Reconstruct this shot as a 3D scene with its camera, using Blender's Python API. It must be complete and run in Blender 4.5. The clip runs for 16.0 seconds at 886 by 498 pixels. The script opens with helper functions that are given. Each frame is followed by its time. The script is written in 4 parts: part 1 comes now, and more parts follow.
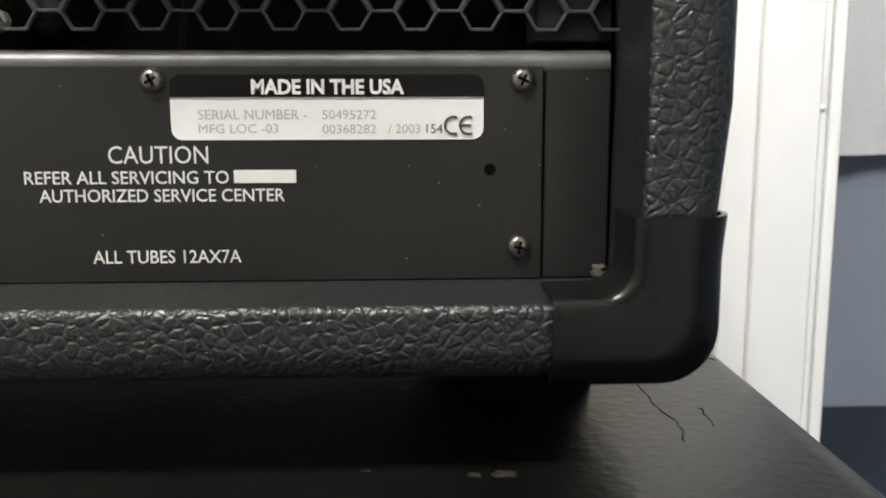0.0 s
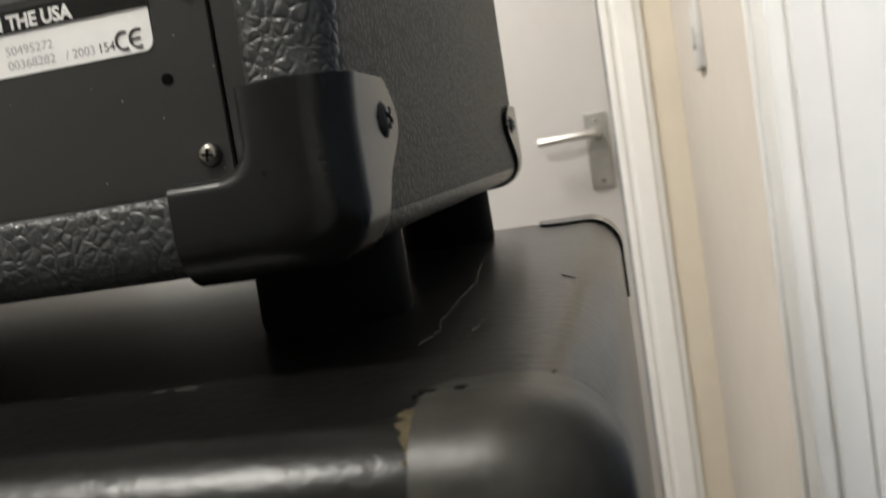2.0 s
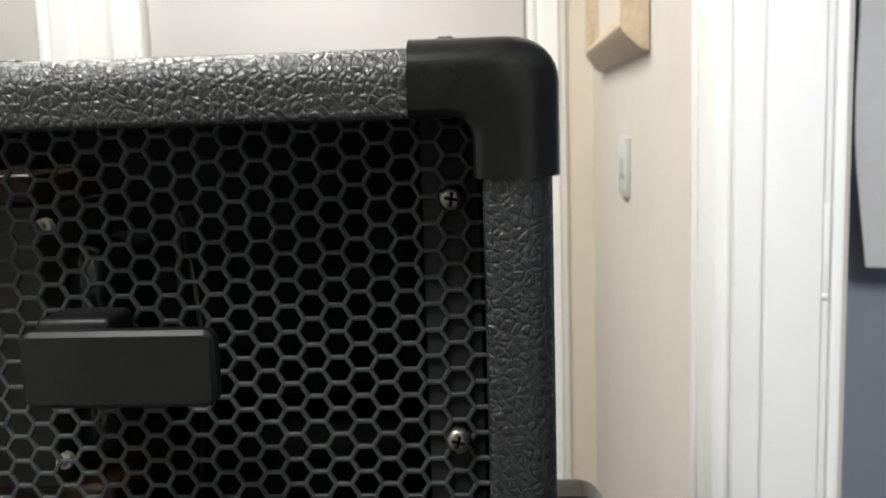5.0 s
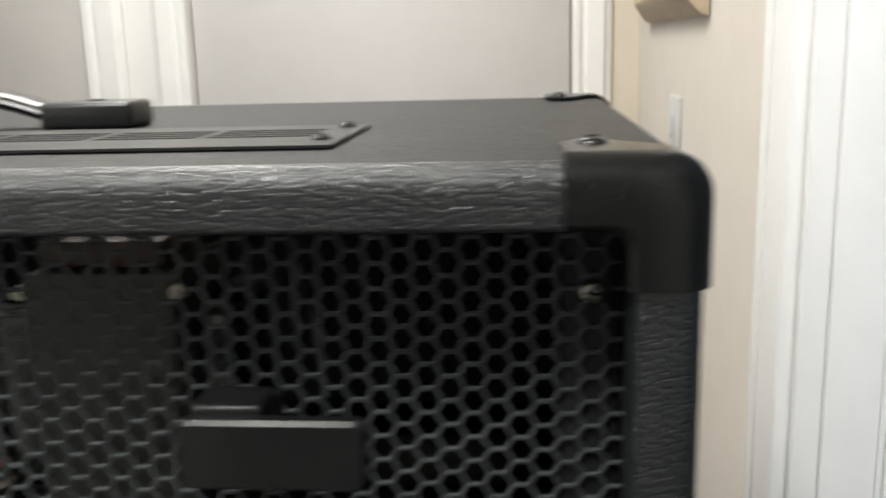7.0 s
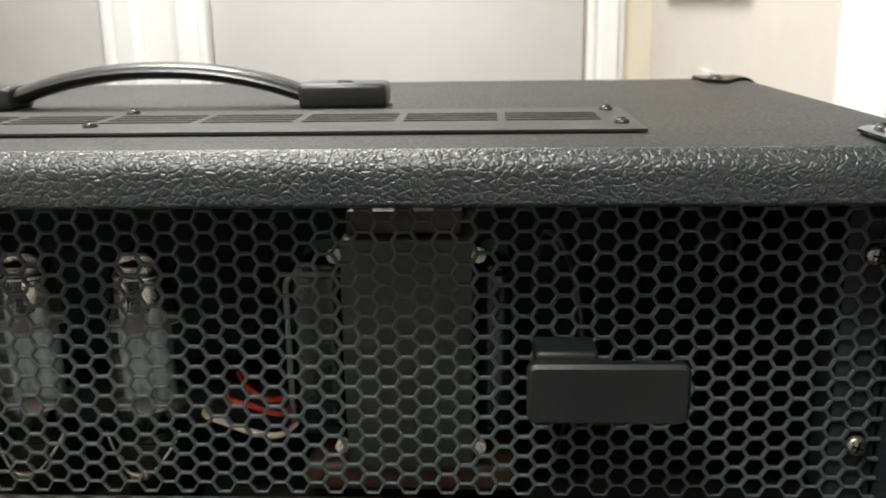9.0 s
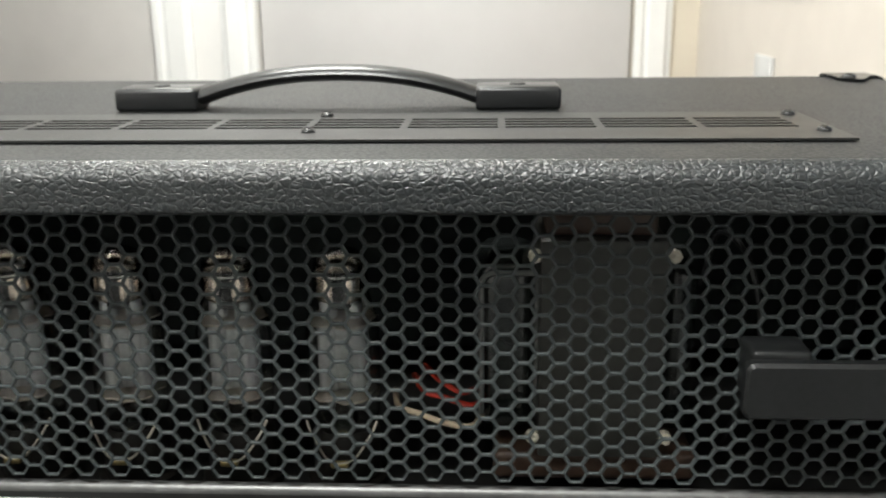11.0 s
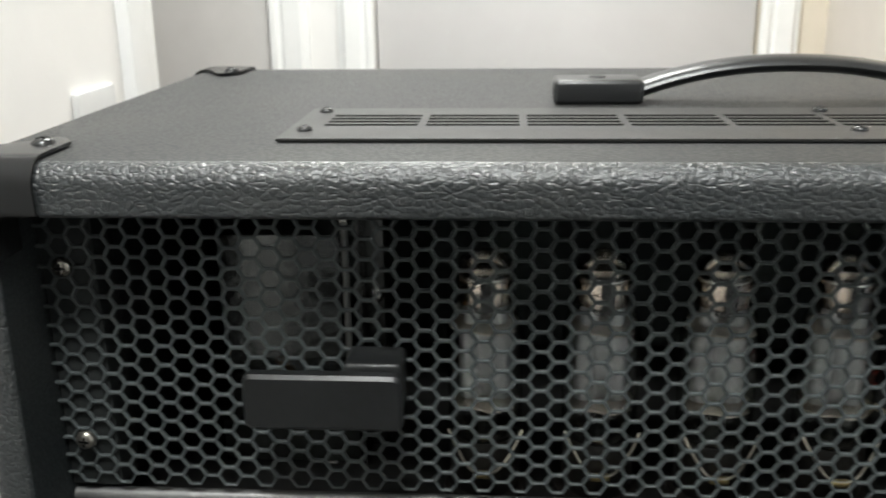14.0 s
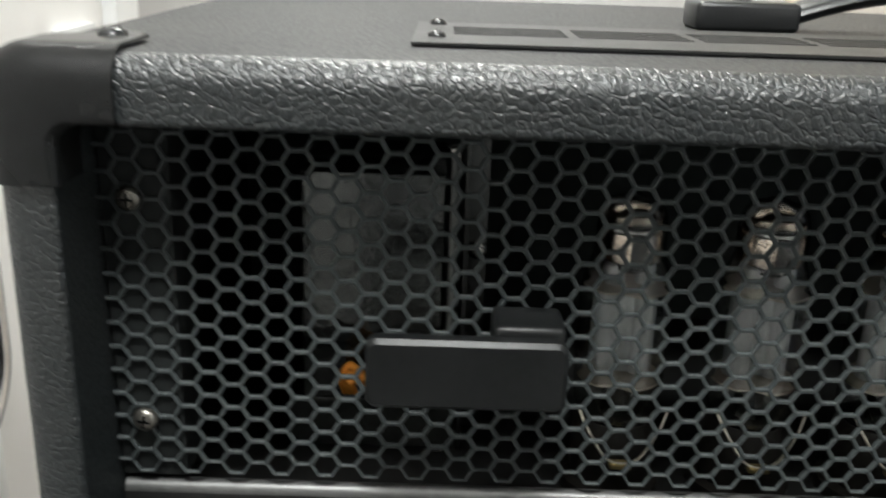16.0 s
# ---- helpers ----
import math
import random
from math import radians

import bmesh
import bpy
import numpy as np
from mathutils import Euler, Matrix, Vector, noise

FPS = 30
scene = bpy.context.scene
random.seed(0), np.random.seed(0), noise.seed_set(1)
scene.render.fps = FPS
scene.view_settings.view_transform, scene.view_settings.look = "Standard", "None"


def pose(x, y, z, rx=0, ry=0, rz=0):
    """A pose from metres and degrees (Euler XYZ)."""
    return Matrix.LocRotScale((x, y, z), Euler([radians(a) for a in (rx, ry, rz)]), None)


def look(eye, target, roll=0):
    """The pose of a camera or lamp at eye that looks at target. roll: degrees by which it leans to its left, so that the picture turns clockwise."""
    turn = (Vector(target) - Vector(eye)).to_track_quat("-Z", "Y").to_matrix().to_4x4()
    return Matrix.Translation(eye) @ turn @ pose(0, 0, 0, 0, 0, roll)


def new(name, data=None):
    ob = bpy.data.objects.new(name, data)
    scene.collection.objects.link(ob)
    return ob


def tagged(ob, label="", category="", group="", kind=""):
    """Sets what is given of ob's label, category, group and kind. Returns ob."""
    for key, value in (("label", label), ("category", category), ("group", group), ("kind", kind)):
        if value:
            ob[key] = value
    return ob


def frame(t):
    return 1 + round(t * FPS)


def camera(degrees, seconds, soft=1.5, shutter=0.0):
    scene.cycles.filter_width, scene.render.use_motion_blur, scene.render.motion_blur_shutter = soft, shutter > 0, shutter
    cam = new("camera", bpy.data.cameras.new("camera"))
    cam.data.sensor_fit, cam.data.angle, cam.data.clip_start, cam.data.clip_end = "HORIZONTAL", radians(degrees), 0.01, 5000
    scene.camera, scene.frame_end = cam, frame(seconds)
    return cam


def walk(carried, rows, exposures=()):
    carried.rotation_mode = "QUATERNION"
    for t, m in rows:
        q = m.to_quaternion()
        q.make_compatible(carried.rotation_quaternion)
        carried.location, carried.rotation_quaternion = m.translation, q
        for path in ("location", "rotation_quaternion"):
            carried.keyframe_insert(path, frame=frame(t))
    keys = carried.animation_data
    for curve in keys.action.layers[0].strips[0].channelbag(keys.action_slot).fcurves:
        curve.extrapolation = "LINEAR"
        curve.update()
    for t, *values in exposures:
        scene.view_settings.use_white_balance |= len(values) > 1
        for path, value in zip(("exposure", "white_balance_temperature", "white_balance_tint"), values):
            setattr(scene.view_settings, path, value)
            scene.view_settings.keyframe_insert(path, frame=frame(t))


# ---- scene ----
cam = camera(51.4, 16.0, 1.5, 0.55)
PATH = [
    (0, (0.599, -0.188, 0.107), (0.684, 1.784, -0.216), -0.1),
    (0.5, (0.605, -0.18, 0.102), (0.647, 1.792, -0.225), -0.6),
    (1, (0.641, -0.178, 0.089), (0.588, 1.802, -0.188), -1.1),
    (1.5, (0.693, -0.175, 0.073), (0.561, 1.802, -0.195), -3.8),
    (2, (0.718, -0.169, 0.063), (0.31, 1.779, -0.131), -9.0),
    (2.5, (0.72, -0.165, 0.067), (0.3, 1.789, -0.01), -10.7),
    (3, (0.711, -0.172, 0.12), (0.284, 1.78, 0.055), -10.7),
    (3.5, (0.699, -0.189, 0.155), (0.264, 1.763, 0.098), -10.0),
    (4, (0.688, -0.213, 0.171), (0.302, 1.748, 0.096), -8.4),
    (4.5, (0.664, -0.243, 0.214), (0.494, 1.743, 0.05), -2.9),
    (4.7, (0.658, -0.251, 0.228), (0.53, 1.733, 0.012), -1.8),
    (6.8, (0.649, -0.234, 0.293), (0.433, 1.712, -0.115), -1.3),
    (7, (0.62, -0.249, 0.297), (0.435, 1.694, -0.138), -1.6),
    (7.5, (0.566, -0.27, 0.307), (0.407, 1.67, -0.151), -1.3),
    (8, (0.533, -0.283, 0.308), (0.441, 1.657, -0.169), -1.1),
    (8.5, (0.511, -0.297, 0.311), (0.434, 1.64, -0.183), -1.2),
    (9, (0.496, -0.303, 0.311), (0.411, 1.629, -0.197), -0.8),
    (9.2, (0.49, -0.305, 0.312), (0.404, 1.626, -0.201), -0.8),
    (11.3, (0.406, -0.32, 0.326), (0.298, 1.598, -0.23), -0.6),
    (11.5, (0.401, -0.319, 0.322), (0.282, 1.603, -0.218), -0.5),
    (12, (0.383, -0.326, 0.328), (0.224, 1.591, -0.22), -1.0),
    (12.5, (0.353, -0.328, 0.328), (0.151, 1.583, -0.226), -1.0),
    (13, (0.306, -0.324, 0.331), (0.116, 1.586, -0.231), -0.9),
    (13.5, (0.251, -0.315, 0.329), (0.089, 1.594, -0.246), -0.8),
    (14, (0.204, -0.303, 0.33), (0.071, 1.602, -0.264), -0.7),
    (14.5, (0.165, -0.287, 0.329), (0.067, 1.615, -0.281), -0.7),
    (15, (0.134, -0.279, 0.327), (0.069, 1.621, -0.292), -0.7),
    (15.5, (0.113, -0.256, 0.313), (0.084, 1.645, -0.308), -0.2),
    (16, (0.127, -0.243, 0.295), (0.135, 1.655, -0.335), 1.9),
]
EXPOSURES = [(0, 0.22, 6800, 10), (1.0, 0.15, 6800, 10), (1.6, 0.0, 6900, 10), (2.6, 0.0, 6900, 10), (3.6, 0.06, 6700, 10), (4.6, 0.0, 6600, 9), (6.8, -0.1, 6650, 9), (7.8, 0.0, 6650, 9), (9.0, 0.2, 6600, 8), (11.3, 0.25, 6480, 7), (12.5, 0.25, 6380, 7), (16.0, 0.2, 6380, 7)]
walk(cam, [(t, look(eye, target, roll)) for t, eye, target, roll in PATH], exposures=EXPOSURES)

cam.data.dof.use_dof = True
cam.data.dof.focus_distance = 0.27
cam.data.dof.aperture_fstop = 27

# ---------------------------------------------------------------- light
world = bpy.data.worlds.new("hall_world")
scene.world = world
world.use_nodes = True
world.node_tree.nodes["Background"].inputs[0].default_value = (0.55, 0.65, 0.8, 1)
world.node_tree.nodes["Background"].inputs[1].default_value = 0.15


def area_lamp(name, eye, target, sx, sy, watts, colour):
    data = bpy.data.lights.new(name, "AREA")
    data.shape, data.size, data.size_y, data.energy, data.color = "RECTANGLE", sx, sy, watts, colour
    ob = new(name, data)
    ob.matrix_world = look(eye, target)
    return ob


area_lamp("ceiling_lamp_light", (0.14, -0.59, 1.42), (0.14, -0.59, 0), 0.36, 0.30, 27.5, (0.98, 0.98, 0.96))
area_lamp("hall_lamp_light", (0.06, 0.90, 1.42), (0.06, 1.00, 0), 0.40, 0.40, 25, (0.98, 0.97, 0.93))
# Added fill out of view: brightens the door lining and side room, misses the amplifier.
area_lamp("side_room_fill_light", (1.22, -1.20, 1.30), (1.15, 0.5, 0.1), 0.6, 0.5, 29, (0.96, 0.98, 1.0))

# ---------------------------------------------------------------- materials


def material(name, colour, rough=0.5, metal=0.0, spread=0.12, scale=60.0, bump=0.0, bump_scale=200.0, **extra):
    """Plain painted or moulded surface: two scales of colour change and a fine relief."""
    m = bpy.data.materials.new(name)
    m.use_nodes = True
    nt = m.node_tree
    b = nt.nodes["Principled BSDF"]
    b.inputs["Metallic"].default_value = metal
    co = nt.nodes.new("ShaderNodeTexCoord")
    n1 = nt.nodes.new("ShaderNodeTexNoise")
    n1.inputs["Scale"].default_value, n1.inputs["Detail"].default_value = scale, 6
    n2 = nt.nodes.new("ShaderNodeTexNoise")
    n2.inputs["Scale"].default_value, n2.inputs["Detail"].default_value = scale / 9, 3
    nt.links.new(co.outputs["Object"], n1.inputs["Vector"])
    nt.links.new(co.outputs["Object"], n2.inputs["Vector"])
    mix = nt.nodes.new("ShaderNodeMath")
    mix.operation = "ADD"
    nt.links.new(n1.outputs["Fac"], mix.inputs[0])
    nt.links.new(n2.outputs["Fac"], mix.inputs[1])
    ramp = nt.nodes.new("ShaderNodeMapRange")
    ramp.inputs["From Min"].default_value, ramp.inputs["From Max"].default_value = 0.6, 1.4
    nt.links.new(mix.outputs[0], ramp.inputs["Value"])
    ramp.inputs["To Min"].default_value, ramp.inputs["To Max"].default_value = 1 - spread, 1 + spread
    col = nt.nodes.new("ShaderNodeMix")
    col.data_type, col.blend_type = "RGBA", "MULTIPLY"
    col.inputs[0].default_value = 1.0
    col.inputs[6].default_value = (*colour, 1)
    comb = nt.nodes.new("ShaderNodeCombineColor")
    for k in range(3):
        nt.links.new(ramp.outputs[0], comb.inputs[k])
    nt.links.new(comb.outputs[0], col.inputs[7])
    nt.links.new(col.outputs[2], b.inputs["Base Color"])
    rr = nt.nodes.new("ShaderNodeMapRange")
    rr.inputs["To Min"].default_value, rr.inputs["To Max"].default_value = max(0.02, rough - 0.08), min(1, rough + 0.08)
    nt.links.new(n2.outputs["Fac"], rr.inputs["Value"])
    nt.links.new(rr.outputs[0], b.inputs["Roughness"])
    if bump:
        n3 = nt.nodes.new("ShaderNodeTexNoise")
        n3.inputs["Scale"].default_value, n3.inputs["Detail"].default_value = bump_scale, 4
        nt.links.new(co.outputs["Object"], n3.inputs["Vector"])
        bm_ = nt.nodes.new("ShaderNodeBump")
        bm_.inputs["Strength"].default_value, bm_.inputs["Distance"].default_value = 0.6, bump
        nt.links.new(n3.outputs["Fac"], bm_.inputs["Height"])
        nt.links.new(bm_.outputs[0], b.inputs["Normal"])
    for key, value in extra.items():
        b.inputs[key.replace("_", " ")].default_value = value
    return m


def tolex(name, colour, cell, depth, rough, wear=0.0, gloss=0.5, stretch=(1, 1, 1)):
    """Pressed vinyl: low flat-topped grains of uneven size between fine creases; wear shows as paler dusty patches."""
    m = bpy.data.materials.new(name)
    m.use_nodes = True
    nt = m.node_tree
    b = nt.nodes["Principled BSDF"]

    def node(kind, **values):
        n = nt.nodes.new("ShaderNode" + kind)
        for key, value in values.items():
            n.inputs[key.replace("_", " ")].default_value = value
        return n

    def ramp(source, lo, hi, to_lo, to_hi):
        n = node("MapRange", From_Min=lo, From_Max=hi, To_Min=to_lo, To_Max=to_hi)
        n.interpolation_type = "SMOOTHSTEP"
        nt.links.new(source, n.inputs["Value"])
        return n.outputs[0]

    def plus(p, q, k=1.0):
        n = node("Math")
        n.operation = "MULTIPLY_ADD"
        nt.links.new(q, n.inputs[0])
        n.inputs[1].default_value = k
        nt.links.new(p, n.inputs[2])
        return n.outputs[0]
    co = node("TexCoord")
    mp = node("Mapping", Scale=stretch)
    nt.links.new(co.outputs["Object"], mp.inputs["Vector"])
    warp = node("TexNoise", Scale=0.55 / cell, Detail=2.0)
    nt.links.new(mp.outputs[0], warp.inputs["Vector"])
    sc = node("VectorMath")
    sc.operation = "MULTIPLY_ADD"
    nt.links.new(warp.outputs["Color"], sc.inputs[0])
    sc.inputs[1].default_value = (0.9 * cell,) * 3
    nt.links.new(mp.outputs[0], sc.inputs[2])
    # creases round large grains, and fainter ones that split them
    relief = []
    for k, width in ((0.80, 0.22), (1.75, 0.30)):
        ve = node("TexVoronoi", Scale=k / cell)
        ve.feature = "DISTANCE_TO_EDGE"
        nt.links.new(sc.outputs[0], ve.inputs["Vector"])
        relief.append(ramp(ve.outputs["Distance"], 0.0, width, 0.0, 1.0))
    f1 = node("TexVoronoi", Scale=0.80 / cell)
    nt.links.new(sc.outputs[0], f1.inputs["Vector"])
    dome = ramp(f1.outputs["Distance"], 0.75, 0.0, 0.0, 1.0)
    fine = node("TexNoise", Scale=3.0 / cell, Detail=3.0)
    nt.links.new(mp.outputs[0], fine.inputs["Vector"])
    height = plus(plus(plus(relief[0], relief[1], 0.40), dome, 0.55), fine.outputs["Fac"], 0.22)
    bp = node("Bump", Strength=1.0, Distance=depth)
    nt.links.new(height, bp.inputs["Height"])
    nt.links.new(bp.outputs[0], b.inputs["Normal"])
    dust = node("TexNoise", Scale=14.0, Detail=8.0)
    nt.links.new(co.outputs["Object"], dust.inputs["Vector"])
    col = nt.nodes.new("ShaderNodeMix")
    col.data_type = "RGBA"
    col.inputs[6].default_value = (*colour, 1)
    col.inputs[7].default_value = (0.17, 0.15, 0.125, 1)
    nt.links.new(ramp(dust.outputs["Fac"], 0.42, 0.75, 0.0, wear), col.inputs[0])
    nt.links.new(col.outputs[2], b.inputs["Base Color"])
    nt.links.new(ramp(relief[0], 0.0, 1.0, rough + 0.12, rough), b.inputs["Roughness"])
    b.inputs["Specular IOR Level"].default_value = gloss
    return m


TOLEX = tolex("black_tolex", (0.0105, 0.0134, 0.0145), 0.0022, 0.00018, 0.29, 0.03, 0.75)
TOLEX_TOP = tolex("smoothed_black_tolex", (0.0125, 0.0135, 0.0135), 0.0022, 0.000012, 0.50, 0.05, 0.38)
# Copy of the vinyl for the sides, gloss cut to darken their grazing sheen.
TOLEX_SIDE = tolex("fine_dulled_tolex", (0.0105, 0.0134, 0.0145), 0.0020, 0.00007, 0.48, 0.04, 0.22)
CAB_TOLEX = material("worn_black_vinyl", (0.0056, 0.0054, 0.0050), 0.31, spread=0.5, scale=60, bump=0.00034, bump_scale=260, Specular_IOR_Level=0.28)
CAB_SCUFF = material("pale_scuffed_vinyl", (0.024, 0.021, 0.018), 0.6, spread=0.7, scale=700)
CREASE = material("brown_crease", (0.085, 0.074, 0.058), 0.7, spread=0.6, scale=900)
CAB_CAP = material("scuffed_black_cap", (0.026, 0.0245, 0.0205), 0.38, Specular_IOR_Level=0.34, spread=0.7, scale=110, bump=0.0004, bump_scale=160)
CORNER = material("black_moulded_corner", (0.0070, 0.0073, 0.0074), 0.25, Specular_IOR_Level=0.28, spread=0.3, scale=120, bump=0.00005, bump_scale=300)
BLACK_METAL = material("black_painted_steel", (0.0105, 0.0105, 0.010), 0.46, spread=0.15, scale=300, bump=0.0001, bump_scale=1500)
GRILLE = material("black_coated_mesh", (0.036, 0.042, 0.0425), 0.55, spread=0.2, scale=200, bump=0.0001, bump_scale=900, Specular_IOR_Level=0.28)
LIP = material("worn_steel_lip", (0.13, 0.13, 0.128), 0.42, 0.6, spread=0.3, scale=200)
BLACK_PLASTIC = material("black_plastic", (0.010, 0.0105, 0.011), 0.32, spread=0.15, bump=0.0001, bump_scale=900)
BRACKET = material("grained_black_plastic", (0.0080, 0.0086, 0.0088), 0.40, spread=0.35, scale=350, bump=0.00012, bump_scale=700, Specular_IOR_Level=0.3)
RUBBER = material("black_rubber", (0.003, 0.003, 0.003), 0.7, Specular_IOR_Level=0.08)
INSIDE = material("dark_inside", (0.036, 0.042, 0.042), 0.85, Specular_IOR_Level=0.1)
# Near-black put in as the shade inside recesses, holes and tears.
VOID = material("black_recess_shade", (0.003, 0.003, 0.003), 0.9, Specular_IOR_Level=0.05)
DARK_WOOD = material("dark_stained_wood", (0.015, 0.0165, 0.0165), 0.75, spread=0.3, scale=80, Specular_IOR_Level=0.15)
SCREW = material("bronzed_screw", (0.20, 0.19, 0.17), 0.26, 0.9, spread=0.3, scale=900)
SCREW_BLACK = material("black_screw", (0.03, 0.03, 0.03), 0.25, 0.4, spread=0.3, scale=900)
STEEL = material("bright_steel", (0.62, 0.61, 0.58), 0.25, 1.0, spread=0.2, scale=400)
LABEL_WHITE = material("white_label", (0.80, 0.80, 0.79), 0.45, spread=0.04, scale=300)
LABEL_BLACK = material("dark_label_strip", (0.0055, 0.0045, 0.0042), 0.22, spread=0.3, scale=250, Specular_IOR_Level=0.3)
INK_WHITE = material("white_print", (0.72, 0.72, 0.70), 0.5, spread=0.06, scale=900)
INK_GREY = material("faded_grey_print", (0.42, 0.42, 0.42), 0.6, spread=0.08, scale=900)
RAG = material("brown_worn_cloth", (0.10, 0.080, 0.045), 0.9, spread=0.6, scale=900)
TORN = material("torn_vinyl_edge", (0.085, 0.073, 0.06), 0.8, spread=0.5, scale=900)
INK_DARK = material("dark_print", (0.05, 0.05, 0.05), 0.6)
SMOKED = material("smoky_mirrored_glass", (0.32, 0.27, 0.22), 0.07, 1.0, spread=0.35, scale=220)
GETTER = material("flecked_silvering", (0.72, 0.60, 0.51), 0.09, 1.0, spread=0.30, scale=260)
nt = GETTER.node_tree
fleck = nt.nodes.new("ShaderNodeTexVoronoi")
fleck.inputs["Scale"].default_value = 620.0
nt.links.new(nt.nodes["Texture Coordinate"].outputs["Object"], fleck.inputs["Vector"])
speck = nt.nodes.new("ShaderNodeMapRange")
speck.inputs["From Min"].default_value, speck.inputs["From Max"].default_value = 0.20, 0.28
nt.links.new(fleck.outputs["Distance"], speck.inputs["Value"])
tint = nt.nodes.new("ShaderNodeMix")
tint.data_type = "RGBA"
tint.inputs[6].default_value = (0.10, 0.07, 0.05, 1)
base = nt.nodes["Principled BSDF"].inputs["Base Color"]
nt.links.new(base.links[0].from_socket, tint.inputs[7])
nt.links.new(speck.outputs[0], tint.inputs[0])
nt.links.new(tint.outputs[2], base)
BRASS = material("dull_brass", (0.42, 0.33, 0.15), 0.35, 0.9, spread=0.3, scale=400)
SPRING = material("dull_spring_wire", (0.50, 0.47, 0.40), 0.30, 1.0, spread=0.2, scale=400)
PLATE = material("grey_tube_plate", (0.46, 0.47, 0.475), 0.34, 0.4, spread=0.2, scale=300)
MICA = material("mica_disc", (0.45, 0.40, 0.34), 0.35, spread=0.2)
BAKELITE = material("brown_tube_base", (0.007, 0.006, 0.005), 0.5, spread=0.2, Specular_IOR_Level=0.2)
LAMINATION = material("grey_core_steel", (0.034, 0.034, 0.029), 0.5, 0.0, spread=0.18, scale=150, bump=0.0002, bump_scale=700)
GLOSS_CORE = material("glossy_dark_core", (0.11, 0.114, 0.112), 0.18, 0.85, spread=0.4, scale=140, bump=0.0006, bump_scale=230)
# Grey that stands in for highlights on the transformers' rounded edges.
BELL_EDGE = material("grey_edge_highlight", (0.13, 0.135, 0.13), 0.35, spread=0.2, scale=300)
BELL_GLOSS = material("lumpy_gloss_lacquer", (0.020, 0.023, 0.022), 0.14, spread=0.3, bump=0.0006, bump_scale=230, Specular_IOR_Level=0.8)
BELL = material("black_bell_cover", (0.018, 0.019, 0.018), 0.22, 0.0, spread=0.2)
COPPER = material("brown_lacquered_coil", (0.048, 0.027, 0.017), 0.5, spread=0.3, scale=200)
NYLON = material("cream_nut", (0.62, 0.58, 0.48), 0.4, spread=0.1)
RED_WIRE = material("red_wire", (0.45, 0.035, 0.02), 0.4)
WHITE_WIRE = material("cream_wire", (0.62, 0.52, 0.38), 0.4)
ORANGE = material("orange_wire", (0.80, 0.30, 0.03), 0.4)
WHITE_PAINT = material("white_gloss_paint", (0.85, 0.85, 0.84), 0.32, spread=0.03, scale=30, bump=0.0003, bump_scale=40)
DOOR_PAINT = material("off_white_door_paint", (0.525, 0.513, 0.508), 0.45, spread=0.03, scale=20, bump=0.0003, bump_scale=60)
GREY_WALL = material("warm_grey_wall_paint", (0.58, 0.56, 0.54), 0.8, spread=0.04, scale=20, bump=0.0004, bump_scale=120)
BEIGE_WALL = material("beige_wall_paint", (0.66, 0.60, 0.50), 0.8, spread=0.04, scale=20, bump=0.0004, bump_scale=120)
TAN_WALL = material("tan_wall_paint", (0.650, 0.600, 0.540), 0.8, spread=0.04, scale=20, bump=0.0004, bump_scale=120)
CREAM_WALL = material("cream_wall_paint", (0.82, 0.805, 0.785), 0.8, spread=0.03, scale=20, bump=0.0004, bump_scale=120)
BLUE_WALL = material("blue_grey_wall_paint", (0.29, 0.325, 0.385), 0.8, spread=0.04, scale=20)
CEILING = material("white_ceiling_paint", (0.82, 0.82, 0.80), 0.85, spread=0.03, scale=20)
# Walls out of view; their greys are set for fill light and reflections.
DARK_WALL = material("unseen_near_wall_grey", (0.56, 0.56, 0.55), 0.8, spread=0.1, scale=20)
DIM_WALL = material("unseen_end_wall_grey", (0.38, 0.38, 0.39), 0.8, spread=0.1, scale=20)
CARPET = material("dark_carpet", (0.05, 0.042, 0.036), 0.95, spread=0.3, scale=300, bump=0.002, bump_scale=500)
CHROME = material("polished_chrome", (0.84, 0.84, 0.83), 0.20, 1.0, spread=0.06, scale=200)
SATIN = material("satin_metal", (0.55, 0.54, 0.52), 0.35, 1.0, spread=0.1, scale=200)
WHITE_PLASTIC = material("white_plastic", (0.56, 0.56, 0.555), 0.3, spread=0.03)
OAK = material("pale_oak_frame", (0.50, 0.39, 0.27), 0.5, spread=0.25, scale=90)
PAPER = material("cream_paper", (0.66, 0.60, 0.52), 0.7, spread=0.08)
TOWEL = material("white_cotton", (0.78, 0.78, 0.78), 0.95, spread=0.05, bump=0.002, bump_scale=400)
NAVY = material("dark_blue_fabric", (0.02, 0.03, 0.045), 0.9, spread=0.3, bump=0.001, bump_scale=500)

GLASS = bpy.data.materials.new("clear_tube_glass")
GLASS.use_nodes = True
gb = GLASS.node_tree.nodes["Principled BSDF"]
gb.inputs["Base Color"].default_value = (0.95, 0.96, 0.95, 1)
gb.inputs["Roughness"].default_value = 0.03
gb.inputs["IOR"].default_value = 1.45
gb.inputs["Transmission Weight"].default_value = 1.0

# ---------------------------------------------------------------- building tools


def base_of(ob):
    p = Vector((0, 0, 0))
    while ob:
        p += ob.location
        ob = ob.parent
    return p


def thing(name, at, label, category, group="", kind=""):
    ob = new(name)
    ob.location = at
    ob.empty_display_size = 0.02
    return tagged(ob, label, category, group, kind)


